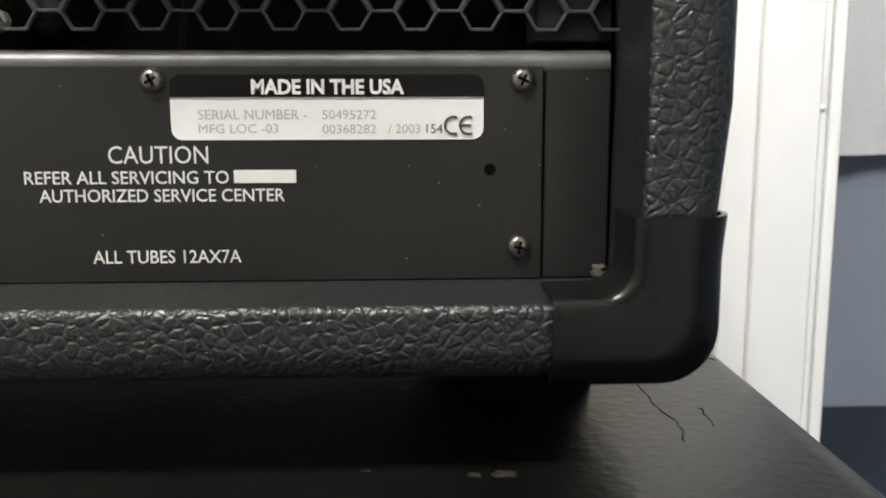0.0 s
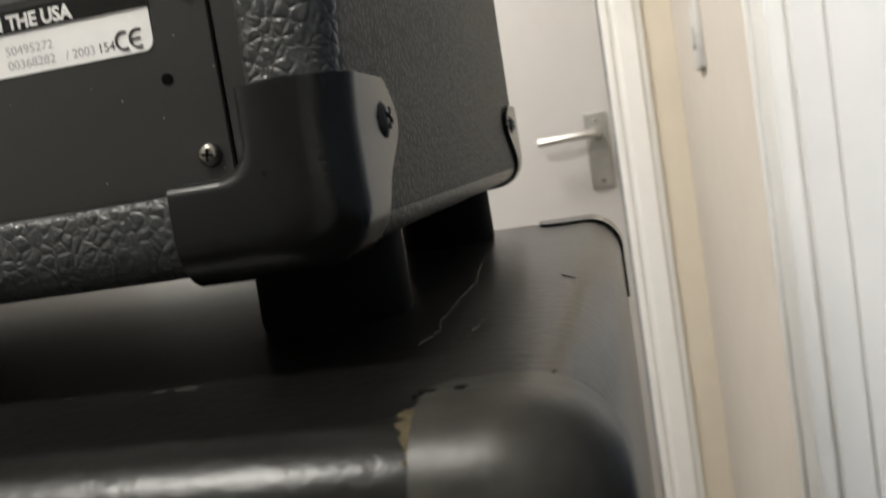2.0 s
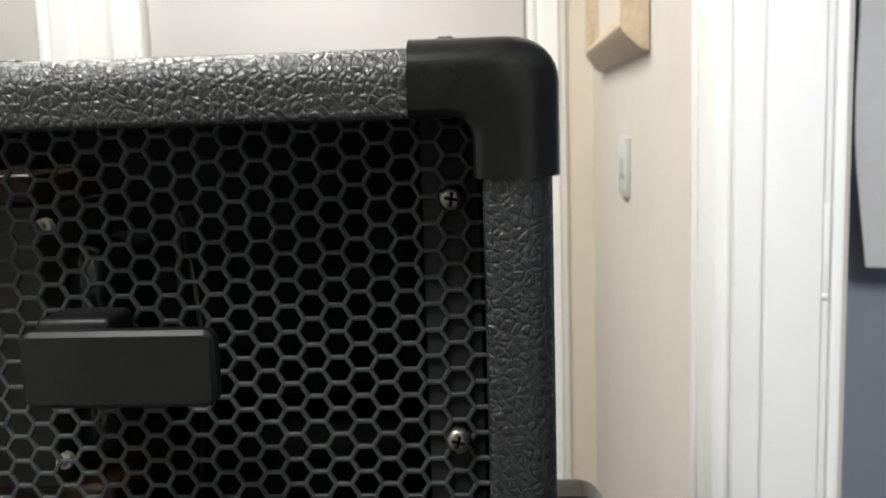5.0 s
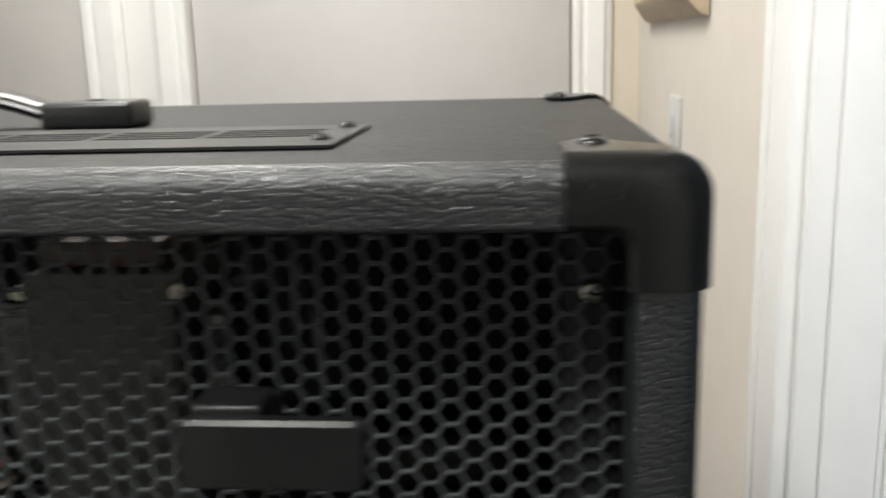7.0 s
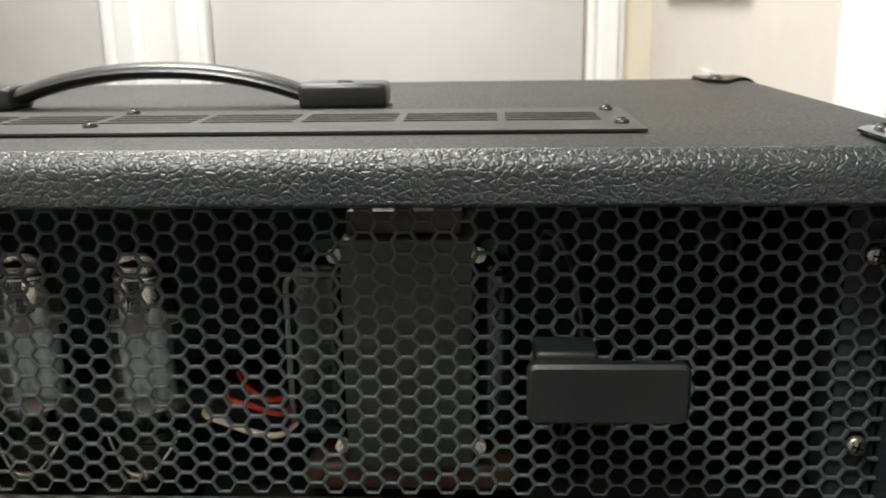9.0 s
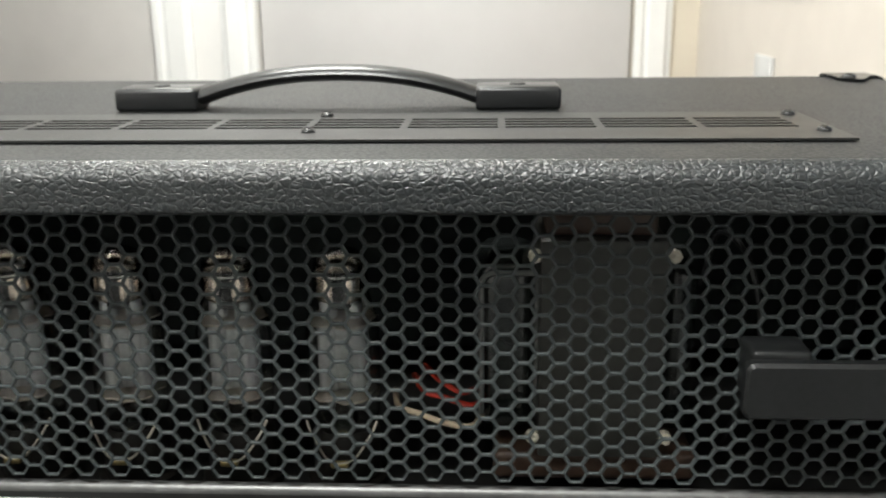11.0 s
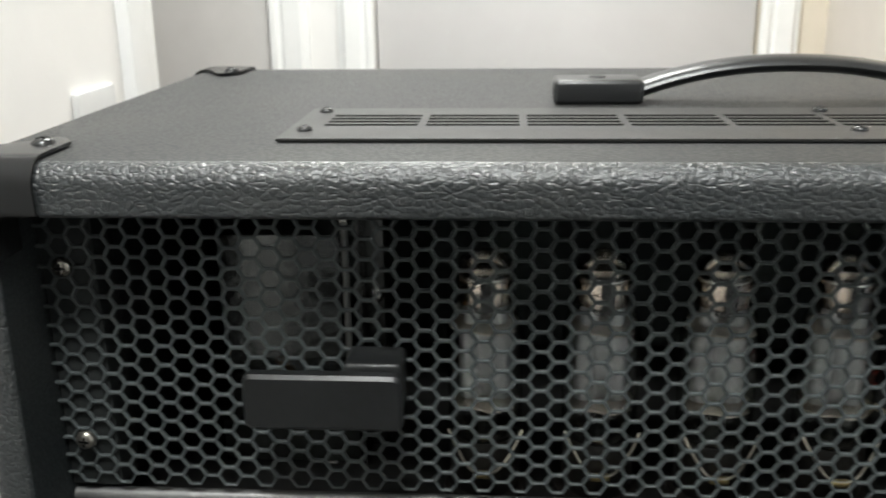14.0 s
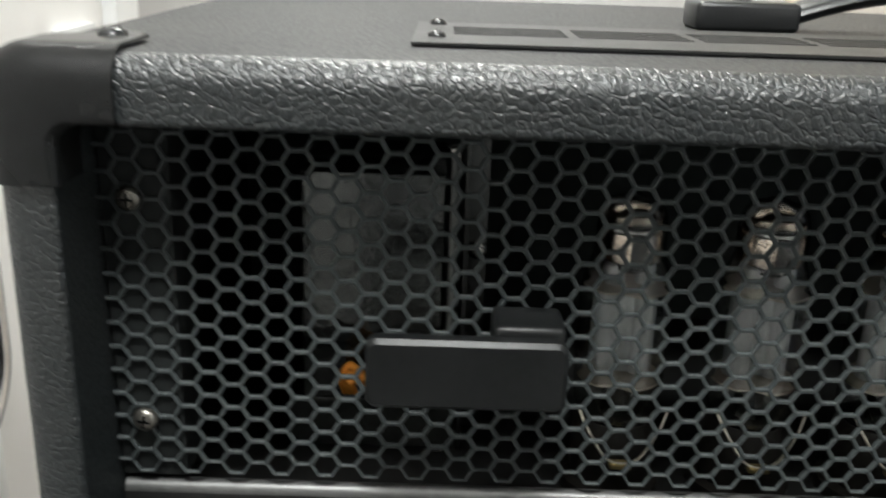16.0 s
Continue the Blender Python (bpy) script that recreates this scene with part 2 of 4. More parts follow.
def smooth(bm, angle=35):
    for f in bm.faces:
        f.smooth = True
    lim = radians(angle)
    for e in bm.edges:
        if len(e.link_faces) == 2 and e.calc_face_angle(0) > lim:
            e.smooth = False


def part(name, bm, mat, parent=None, label="", soft=True):
    """Link a bmesh in world coordinates as one mesh object under a thing or a part."""
    if soft:
        smooth(bm)
    me = bpy.data.meshes.new(name)
    bm.to_mesh(me)
    bm.free()
    me.materials.append(mat)
    ob = new(name, me)
    if parent:
        me.transform(Matrix.Translation(-base_of(parent)))
        ob.parent = parent
    if label:
        ob["label"] = label
    return ob


def setting(name, bm, mat, label, category):
    ob = part(name, bm, mat)
    return tagged(ob, label, category, kind="structure")


def box(x0, x1, y0, y1, z0, z1, bevel=0.0, seg=2, bm=None):
    b = bmesh.new()
    bmesh.ops.create_cube(b, size=1)
    bmesh.ops.scale(b, vec=(x1 - x0, y1 - y0, z1 - z0), verts=b.verts)
    bmesh.ops.translate(b, vec=((x0 + x1) / 2, (y0 + y1) / 2, (z0 + z1) / 2), verts=b.verts)
    if bevel:
        bmesh.ops.bevel(b, geom=b.edges[:], offset=bevel, segments=seg, affect="EDGES", profile=0.5)
    if bm is None:
        return b
    me = bpy.data.meshes.new("tmp")
    b.to_mesh(me)
    b.free()
    bm.from_mesh(me)
    bpy.data.meshes.remove(me)
    return bm


def join(*bms):
    out = bmesh.new()
    for b in bms:
        me = bpy.data.meshes.new("tmp")
        b.to_mesh(me)
        b.free()
        out.from_mesh(me)
        bpy.data.meshes.remove(me)
    return out


def turned(profile, at, axis="z", n=24):
    """A solid of revolution from (radius, height) rows, along z or towards -y."""
    bm = bmesh.new()
    rings = []
    for r, h in profile:
        ring = []
        for k in range(n):
            a = 2 * math.pi * k / n
            c, s = r * math.cos(a), r * math.sin(a)
            v = (c, s, h) if axis == "z" else (c, -h, s) if axis == "y" else (h, c, s)
            ring.append(bm.verts.new(Vector(at) + Vector(v)))
        rings.append(ring)
    for a, b in zip(rings, rings[1:]):
        for k in range(n):
            bm.faces.new((a[k], a[(k + 1) % n], b[(k + 1) % n], b[k]))
    bm.faces.new(rings[0][::-1])
    bm.faces.new(rings[-1])
    bmesh.ops.recalc_face_normals(bm, faces=bm.faces[:])
    return bm


def swept(points, r, n=10, flat=1.0, closed=False, sections=None):
    """A round or flattened bar along a line of points. flat squeezes it along its normal."""
    bm = bmesh.new()
    pts = [Vector(p) for p in points]
    rings = []
    m = len(pts)
    up = Vector((0, 1, 0))
    for i, p in enumerate(pts):
        a = pts[(i - 1) % m] if (closed or i) else pts[0]
        b = pts[(i + 1) % m] if (closed or i < m - 1) else pts[-1]
        t = (b - a).normalized()
        u = (up - t * up.dot(t))
        u = u.normalized() if u.length > 1e-4 else Vector((1, 0, 0))
        w = t.cross(u)
        rr = sections[i] if sections else r
        rings.append([bm.verts.new(p + u * rr * math.cos(2 * math.pi * k / n) + w * rr * flat * math.sin(2 * math.pi * k / n)) for k in range(n)])
    pairs = list(zip(rings, rings[1:])) + ([(rings[-1], rings[0])] if closed else [])
    for a, b in pairs:
        for k in range(n):
            bm.faces.new((a[k], a[(k + 1) % n], b[(k + 1) % n], b[k]))
    if not closed:
        bm.faces.new(rings[0][::-1])
        bm.faces.new(rings[-1])
    bmesh.ops.recalc_face_normals(bm, faces=bm.faces[:])
    return bm


def curve3(points, n=8):
    """Points along a smooth line through the given ones."""
    pts = [Vector(p) for p in points]
    pts = [2 * pts[0] - pts[1]] + pts + [2 * pts[-1] - pts[-2]]
    out = []
    for i in range(1, len(pts) - 2):
        p0, p1, p2, p3 = pts[i - 1:i + 3]
        for k in range(n):
            t = k / n
            out.append(0.5 * (2 * p1 + (p2 - p0) * t + (2 * p0 - 5 * p1 + 4 * p2 - p3) * t * t + (3 * p1 - p0 - 3 * p2 + p3) * t ** 3))
    out.append(pts[-2])
    return out


def lettering(text, x0, x1, z0, z1, y, bold=0.0):
    """Raised print facing -y that fills the given box."""
    cu = bpy.data.curves.new("print", "FONT")
    cu.body, cu.size, cu.extrude, cu.offset, cu.resolution_u = text, 1.0, 0.004, bold, 3
    ob = bpy.data.objects.new("print", cu)
    scene.collection.objects.link(ob)
    me = bpy.data.meshes.new_from_object(ob.evaluated_get(bpy.context.evaluated_depsgraph_get()))
    bm = bmesh.new()
    bm.from_mesh(me)
    bpy.data.objects.remove(ob)
    bpy.data.meshes.remove(me)
    bpy.data.curves.remove(cu)
    xs, ys = [v.co.x for v in bm.verts], [v.co.y for v in bm.verts]
    ax, bx, ay, by = min(xs), max(xs), min(ys), max(ys)
    for v in bm.verts:
        v.co = Vector((x0 + (v.co.x - ax) / (bx - ax) * (x1 - x0), y - v.co.z * 0.02, z0 + (v.co.y - ay) / (by - ay) * (z1 - z0)))
    return bm


def rounded_path(x0, x1, z0, z1, r, seg=6):
    """Points round a rectangle with round corners, anticlockwise as seen from -y."""
    pts = []
    for cx, cz, a0 in ((x1 - r, z1 - r, 0), (x0 + r, z1 - r, 90), (x0 + r, z0 + r, 180), (x1 - r, z0 + r, 270)):
        for k in range(seg + 1):
            a = radians(a0 + 90 * k / seg)
            pts.append((cx + r * math.cos(a), cz + r * math.sin(a)))
    return pts


def rounded_plate(x0, x1, z0, z1, r, y0, y1, bevel=0.0):
    """A plate with round corners that faces -y, from y1 at its back to y0."""
    bm = bmesh.new()
    loops = []
    rows = [(0, y1), (0, y0 + bevel), (bevel, y0)] if bevel else [(0, y1), (0, y0)]
    for d, y in rows:
        loops.append([bm.verts.new((x, y, z)) for x, z in rounded_path(x0 + d, x1 - d, z0 + d, z1 - d, max(r - d, 0.0002))])
    n = len(loops[0])
    for a, b in zip(loops, loops[1:]):
        for k in range(n):
            bm.faces.new((a[k], a[(k + 1) % n], b[(k + 1) % n], b[k]))
    bm.faces.new(loops[0])
    bm.faces.new(loops[-1])
    bmesh.ops.recalc_face_normals(bm, faces=bm.faces[:])
    return bm


def cross_screw(name, at, r, parent, mat, facing="-y", label=""):
    """A domed cross-head screw that faces -y, +z or +x; its cross is a flush black inlay, the recess's shade put in as
    colour.
    """
    prof = [(r * 1.0, 0.0), (r * 0.98, r * 0.18), (r * 0.85, r * 0.42), (r * 0.6, r * 0.58), (r * 0.34, r * 0.64)]
    axis = {"-y": "y", "+z": "z", "+x": "x", "-x": "x"}[facing]
    b = turned(prof, (0, 0, 0), axis, 20)
    if facing == "-x":
        for v in b.verts:
            v.co.x = -v.co.x
        bmesh.ops.recalc_face_normals(b, faces=b.faces[:])
    bmesh.ops.translate(b, vec=at, verts=b.verts)
    head = part(name, b, mat, parent, label)
    h = r * 0.66
    turn = random.uniform(0, 90)
    arms = []
    for a in (0, 90):
        q = box(-r * 0.5, r * 0.5, -r * 0.11, r * 0.11, h - r * 0.3, h)
        bmesh.ops.rotate(q, cent=(0, 0, 0), matrix=Matrix.Rotation(radians(a + turn), 3, "Z"), verts=q.verts)
        arms.append(q)
    c = join(*arms)
    rot = {"-y": Matrix.Rotation(radians(90), 3, "X"), "+z": Matrix.Identity(3), "+x": Matrix.Rotation(radians(90), 3, "Y"),
           "-x": Matrix.Rotation(radians(-90), 3, "Y")}[facing]
    bmesh.ops.rotate(c, cent=(0, 0, 0), matrix=rot, verts=c.verts)
    bmesh.ops.translate(c, vec=at, verts=c.verts)
    part("cross_shade", c, VOID, head, soft=False)
    return head


# ---------------------------------------------------------------- the hall
FLOOR, TOPZ = -0.85, 1.50          # floor and ceiling heights
END = 1.62                          # end wall
RX = 0.838                          # right wall
LX = -0.20                          # left wall


def hall():
    setting("floor", box(-2.6, 3.0, -2.6, 2.2, FLOOR - 0.1, FLOOR), CARPET, "dark patterned carpet on the hall floor", "floor")
    setting("ceiling", box(-2.6, 3.0, -2.6, 2.2, TOPZ, TOPZ + 0.1), CEILING, "plain white painted ceiling", "ceiling")
    d0, d1, dz = -0.065, 0.708, FLOOR + 2.0
    # end wall with the door opening
    setting("wall_end_west", box(-2.6, -0.282, END, END + 0.12, FLOOR, TOPZ), GREY_WALL, "plain warm grey painted wall", "wall")
    setting("wall_end_strip", box(-0.282, d0, END + 0.004, END + 0.12, FLOOR, TOPZ), CREAM_WALL, "narrow strip of cream wall beside a door", "wall")
    setting("wall_end_top", box(d0, d1, END + 0.004, END + 0.12, dz, TOPZ), GREY_WALL, "grey wall above the hall door", "wall")
    setting("wall_end_east", box(d1, RX + 0.2, END, END + 0.12, FLOOR, TOPZ), BEIGE_WALL, "beige painted strip of end wall", "wall")
    # right wall with the doorway into the side room
    setting("wall_east", box(RX, RX + 0.092, 0.50, END, FLOOR, TOPZ), TAN_WALL, "tan painted hall wall", "wall")
    setting("wall_east_near", box(RX, RX + 0.092, -2.6, -0.32, FLOOR, TOPZ), DARK_WALL, "unseen plain grey hall wall beside the camera, toned to set the fill", "wall")
    setting("wall_east_top", box(RX, RX + 0.092, -0.32, 0.50, FLOOR + 2.0, TOPZ), TAN_WALL, "tan painted wall above a doorway", "wall")
    # left wall that ends at a white corner post
    setting("wall_west", box(LX - 0.12, LX, -2.6, 0.735, FLOOR, TOPZ), CREAM_WALL, "cream white painted hall wall", "wall")
    # closes the hall out of view; its grey holds down fill and reflections
    setting("wall_south", box(-2.6, 3.0, -2.6, -2.5, FLOOR, TOPZ), DIM_WALL, "unseen plain grey wall behind the camera, toned to set the fill", "wall")
    setting("wall_far_west", box(-2.6, -2.5, -2.5, END, FLOOR, TOPZ), CREAM_WALL, "cream white wall", "wall")


hall()


def door_leaf(name, x0, x1, label):
    d = thing(name, ((x0 + x1) / 2, END, FLOOR), label, "door", kind="structure")
    part("leaf", box(x0 + 0.003, x1 - 0.003, END + 0.02, END + 0.055, FLOOR + 0.006, FLOOR + 1.985, 0.002), DOOR_PAINT, d)
    return d


def lever_handle(door, x, z, y):
    """A lever on a short rectangular back plate."""
    h = part("lever_handle", rounded_plate(x - 0.021, x + 0.021, z - 0.073, z + 0.073, 0.003, y - 0.008, y, 0.002), SATIN, door, "satin metal lever handle")
    part("rose", turned([(0.012, 0.0), (0.012, 0.01), (0.009, 0.018), (0.009, 0.04)], (x, y - 0.006, z + 0.034), "y", 16), SATIN, h)
    pts = curve3([(x, y - 0.046, z + 0.034), (x - 0.02, y - 0.05, z + 0.034), (x - 0.06, y - 0.052, z + 0.033), (x - 0.11, y - 0.05, z + 0.031)], 6)
    part("lever", swept(pts, 0.0085, 10), SATIN, h)
    for dz in (-0.058, 0.058):
        part("screw", turned([(0.004, 0.0), (0.003, 0.0015)], (x, y - 0.008, z + dz), "y", 10), STEEL, h)


def architrave(name, x0, x1, y, z0, z1, flip=False):
    """A moulded upright board facing -y: flat, step, bead."""
    s = [(0, 0.008), (0.12, 0.011), (0.2, 0.018), (0.62, 0.018), (0.68, 0.013), (0.76, 0.013), (0.82, 0.02), (0.95, 0.02), (1, 0.014)]
    if flip:
        s = [(1 - a, d) for a, d in s][::-1]
    bm = bmesh.new()
    prof = [(x0, y)] + [(x0 + (x1 - x0) * a, y - d) for a, d in s] + [(x1, y)]
    lo = [bm.verts.new((a, b, z0)) for a, b in prof]
    hi = [bm.verts.new((a, b, z1)) for a, b in prof]
    n = len(prof)
    for k in range(n):
        bm.faces.new((lo[k], lo[(k + 1) % n], hi[(k + 1) % n], hi[k]))
    bm.faces.new(lo)
    bm.faces.new(hi)
    bmesh.ops.recalc_face_normals(bm, faces=bm.faces[:])
    ob = part(name, bm, WHITE_PAINT, soft=False)
    return tagged(ob, "white gloss painted moulded door architrave", "architrave", kind="structure")


def hall_fittings():
    z1 = FLOOR + 2.0
    d = door_leaf("door_1", -0.065, 0.708, "plain off-white painted flush hall door, closed")
    lever_handle(d, 0.674, 0.031, END + 0.02)
    door_leaf("door_2", -1.03, -0.282, "plain off-white painted flush door, closed")
    architrave("trim_1", -0.140, -0.065, END, FLOOR, z1 + 0.07)
    architrave("trim_2", 0.708, 0.783, END, FLOOR, z1 + 0.07, True)
    architrave("trim_3", -0.282, -0.200, END, FLOOR, z1 + 0.07, True)
    setting("trim_lining", box(0.711, 0.720, END + 0.004, END + 0.10, FLOOR, z1), WHITE_PAINT, "white painted door lining", "door lining")
    # doorway in the right wall: lining, stop, architrave
    lining = join(box(RX - 0.004, 0.8822, 0.474, 0.496, FLOOR, FLOOR + 2.0, 0.002), box(0.8822, 0.917, 0.4775, 0.496, FLOOR, FLOOR + 2.0, 0.001),
                  box(0.8845, 0.9062, 0.474, 0.478, FLOOR, FLOOR + 2.0, 0.001), box(0.9084, 0.917, 0.4735, 0.478, FLOOR, FLOOR + 2.0, 0.001))
    setting("jamb_1", lining, WHITE_PAINT, "white painted door lining with two fine grooves", "door lining")
    setting("jamb_2", box(RX - 0.004, RX + 0.097, -0.316, -0.294, FLOOR, FLOOR + 2.0, 0.002), WHITE_PAINT, "white painted door lining", "door lining")
    setting("door_stop", box(RX + 0.0170, RX + 0.0618, 0.4685, 0.4735, FLOOR, FLOOR + 2.0, 0.003), WHITE_PAINT, "white painted door stop strip", "door stop")
    keep = thing("strike_plate", (0.8953, 0.474, 0.10), "painted-over metal strike plate in a white door lining", "strike plate")
    part("plate", box(0.8850, 0.9057, 0.4731, 0.4740, 0.100, 0.172, 0.0003), WHITE_PAINT, keep)
    part("lip", box(0.8860, 0.9047, 0.4712, 0.4732, 0.0985, 0.1020, 0.0006), WHITE_PAINT, keep)
    bm = box(RX - 0.018, RX, 0.485, 0.562, FLOOR, FLOOR + 2.06, 0.003)
    bm = join(bm, box(RX - 0.0205, RX - 0.017, 0.540, 0.5625, FLOOR, FLOOR + 2.06, 0.003))
    setting("trim_4", bm, WHITE_PAINT, "white gloss painted architrave of a side doorway", "architrave")
    # left wall corner post
    setting("trim_5", join(box(LX - 0.13, LX + 0.014, 0.655, 0.70, FLOOR, TOPZ, 0.003), box(LX - 0.13, LX + 0.006, 0.70, 0.745, FLOOR, TOPZ, 0.003)),
            WHITE_PAINT, "white painted corner post", "trim")
    setting("trim_6", box(LX, LX + 0.016, 0.255, 0.345, FLOOR, FLOOR + 2.06, 0.004), WHITE_PAINT, "white painted architrave board", "architrave")
    # wall switches
    for wx, sg, y0, z0, wall in ((LX, 1, 0.532, 0.130, "cream"), (RX, -1, 1.090, 0.127, "tan")):
        s = thing("light_switch", (wx, y0 + 0.043, z0), "white plastic rocker light switch on a %s wall" % wall, "switch", "wall switches")
        xs = lambda d: wx + sg * d
        part("switch_plate", box(min(xs(0), xs(0.007)), max(xs(0), xs(0.007)), y0, y0 + 0.086, z0, z0 + 0.087, 0.002), WHITE_PLASTIC, s)
        part("rocker", box(min(xs(0.007), xs(0.0105)), max(xs(0.007), xs(0.0105)), y0 + 0.031, y0 + 0.055, z0 + 0.028, z0 + 0.058, 0.003), WHITE_PLASTIC, s)
        for dy in (0.013, 0.073):
            part("screw", turned([(0.0025, 0.0), (0.002, 0.0008)], (xs(0.007), y0 + dy, z0 + 0.0435), "x", 10), WHITE_PLASTIC, s)
    # framed picture on the tan wall: rails that slope inwards to the front, mitred at the corners
    y0, y1, z0, zt = 0.905, 1.45, 0.322, 0.80
    p = thing("picture_frame", (RX - 0.02, (y0 + y1) / 2, z0), "pale wooden moulded frame with cream mount on a tan wall", "picture")
    prof = [(0.0, 0.002), (0.004, 0.012), (0.026, 0.030), (0.034, 0.033), (0.042, 0.029), (0.046, 0.020), (0.058, 0.016), (0.064, 0.008)]

    def corner_at(k, inset, out):
        yy = (y0 + inset, y1 - inset, y1 - inset, y0 + inset)[k % 4]
        zz = (z0 + inset, z0 + inset, zt - inset, zt - inset)[k % 4]
        return (RX - out, yy, zz)
    for k, nm in enumerate(("bottom_rail", "stile", "top_rail", "stile")):
        part(nm, loft([[corner_at(q, i, o) for i, o in prof] for q in (k, k + 1)], True, (0, 1)), OAK, p)
    part("mount", box(RX - 0.012, RX - 0.004, y0 + 0.060, y1 - 0.060, z0 + 0.060, zt - 0.060), PAPER, p)
    # ceiling lamp that lights the amplifier
    for at in ((0.14, -0.59), (0.06, 0.90)):
        l = thing("ceiling_lamp", (*at, TOPZ), "round white ceiling lamp", "lamp")
        part("rose", turned([(0.07, TOPZ - 0.03), (0.07, TOPZ)], (*at, 0), "z", 32), WHITE_PLASTIC, l)


def side_room():
    setting("side_room_floor", box(RX + 0.11, 3.0, -1.6, 1.2, FLOOR, FLOOR + 0.004), CARPET, "dark carpet in the side room", "floor")
    setting("side_room_wall_north", box(RX + 0.11, 3.0, 1.10, 1.2, FLOOR, TOPZ), BLUE_WALL, "pale blue grey painted wall of the side room", "wall")
    setting("side_room_pier", box(1.116, 2.5, 1.070, 1.099, FLOOR, TOPZ), BLUE_WALL, "pale blue grey boxed-out wall of the side room", "wall")
    setting("side_room_wall_east", box(2.5, 2.6, -1.6, 1.1, FLOOR, TOPZ), BLUE_WALL, "pale blue grey painted wall of the side room", "wall")
    setting("side_room_wall_south", box(RX + 0.11, 2.6, -1.7, -1.6, FLOOR, TOPZ), BLUE_WALL, "pale blue grey painted wall of the side room", "wall")
    # towel over a rail
    rail = thing("towel_rail", (1.2, 1.06, 0.55), "chrome towel rail on a blue grey wall", "rail")
    part("bar", swept([(1.02, 1.05, 0.55), (1.55, 1.05, 0.55)], 0.009, 12), CHROME, rail)
    part("bracket", box(1.04, 1.06, 1.05, 1.10, 0.54, 0.56, 0.003), CHROME, rail)
    part("bracket", box(1.51, 1.53, 1.05, 1.10, 0.54, 0.56, 0.003), CHROME, rail)
    t = bmesh.new()
    grid = []
    for i in range(31):
        u = i / 30
        row = []
        for k in range(13):
            v = k / 12
            row.append(t.verts.new((1.115 + 0.025 * v + 0.36 * u + 0.006 * math.sin(7 * v + 3 * u), 1.028 - 0.012 * math.sin(14 * u) * v - 0.01 * v, 0.56 - 0.528 * v)))
        grid.append(row)
    for i in range(30):
        for k in range(12):
            t.faces.new((grid[i][k], grid[i + 1][k], grid[i + 1][k + 1], grid[i][k + 1]))
    bmesh.ops.recalc_face_normals(t, faces=t.faces[:])
    bmesh.ops.solidify(t, geom=t.faces[:], thickness=0.008)
    tw = part("towel", t, TOWEL)
    tagged(tw, "white cotton towel hanging on a rail", "towel")
    b = thing("storage_box", (1.5, 0.8, FLOOR), "dark navy fabric chest against the blue wall", "chest")
    part("chest_body", box(0.98, 2.2, 0.70, 1.065, FLOOR + 0.005, -0.38, 0.02, 3), NAVY, b)
    part("chest_lid", box(0.97, 2.21, 0.69, 1.066, -0.379, -0.33, 0.015, 3), NAVY, b)
    w = thing("hanging_cable", (1.08, 1.07, -0.2), "dark cable hanging by the blue grey wall", "cable")
    part("wire", swept(curve3([(1.075, 1.05, 0.5), (1.09, 1.05, 0.05), (1.108, 1.05, -0.06), (1.112, 1.05, -0.13), (1.098, 1.05, -0.20), (1.06, 1.06, -0.22)]), 0.004, 8), BLACK_PLASTIC, w)


def metal_stand():
    """A bent chrome tube loop that stands by the left wall."""
    s = thing("chrome_tube_stand", (-0.16, 0.26, FLOOR), "bent chrome tube frame standing beside the cabinet", "stand")
    x, ya, yb, z0, z1 = -0.155, 0.05, 0.290, -0.004, 0.146
    pts = []
    r = 0.05
    for cy, cz, a0 in ((yb - r, z1 - r, 0), (ya + r, z1 - r, 90), (ya + r, z0 + r, 180), (yb - r, z0 + r, 270)):
        for k in range(9):
            a = radians(a0 + 90 * k / 8)
            pts.append((x, cy + r * math.cos(a), cz + r * math.sin(a)))
    part("loop", swept(pts, 0.0115, 16, closed=True), CHROME, s)
    part("brace", swept([(x - 0.012, yb - 0.045, z0 + 0.01), (x - 0.012, yb - 0.05, z1 - 0.05)], 0.006, 12), SATIN, s)
    part("post", swept([(x - 0.012, 0.16, z0 + 0.004), (x - 0.012, 0.16, FLOOR + 0.01)], 0.010, 12), CHROME, s)
    part("base_plate", turned([(0.12, FLOOR), (0.12, FLOOR + 0.008), (0.03, FLOOR + 0.016)], (x - 0.012, 0.16, 0), "z", 28), CHROME, s)


# ---------------------------------------------------------------- speaker cabinet
CX0, CX1, CY0, CY1, CZ = -0.041, 0.7108, -0.043, 0.306, 0.023


def corner_cap(x, y, sx, sy):
    """A rounded cap over a top corner: soft outer edges, a curved inner edge."""
    lx, ly, R, o = (0.0300, 0.0262, 0.0170, 0.0024) if sy > 0 else (0.038, 0.038, 0.015, 0.0012)
    low = CZ - max(lx, ly)
    rings = []
    for k in range(-1, 9):
        a = radians(90 * max(k, 0) / 8)
        d = R * (1 - math.cos(a)) - o
        z = CZ + o - R * (1 - math.sin(a)) if k >= 0 else low
        ring = [(lx + (R - lx) * q / 8, d) for q in range(9)]
        rr = max(R - d, 0.0005)
        for q in range(1, 9):
            b = radians(90 * q / 8)
            ring.append((R - rr * math.sin(b), R - rr * math.cos(b)))
        ring += [(d, R + (ly - R) * q / 8) for q in range(1, 9)]
        for q in range(1, 9):
            b = radians(90 * q / 9)
            ring.append((d + (lx - d) * math.sin(b) ** 0.45, d + (ly - d) * math.cos(b) ** 0.45))
        rings.append([(x + sx * u, y + sy * v, z) for u, v in ring])
    return loft(rings, True, (-1,))


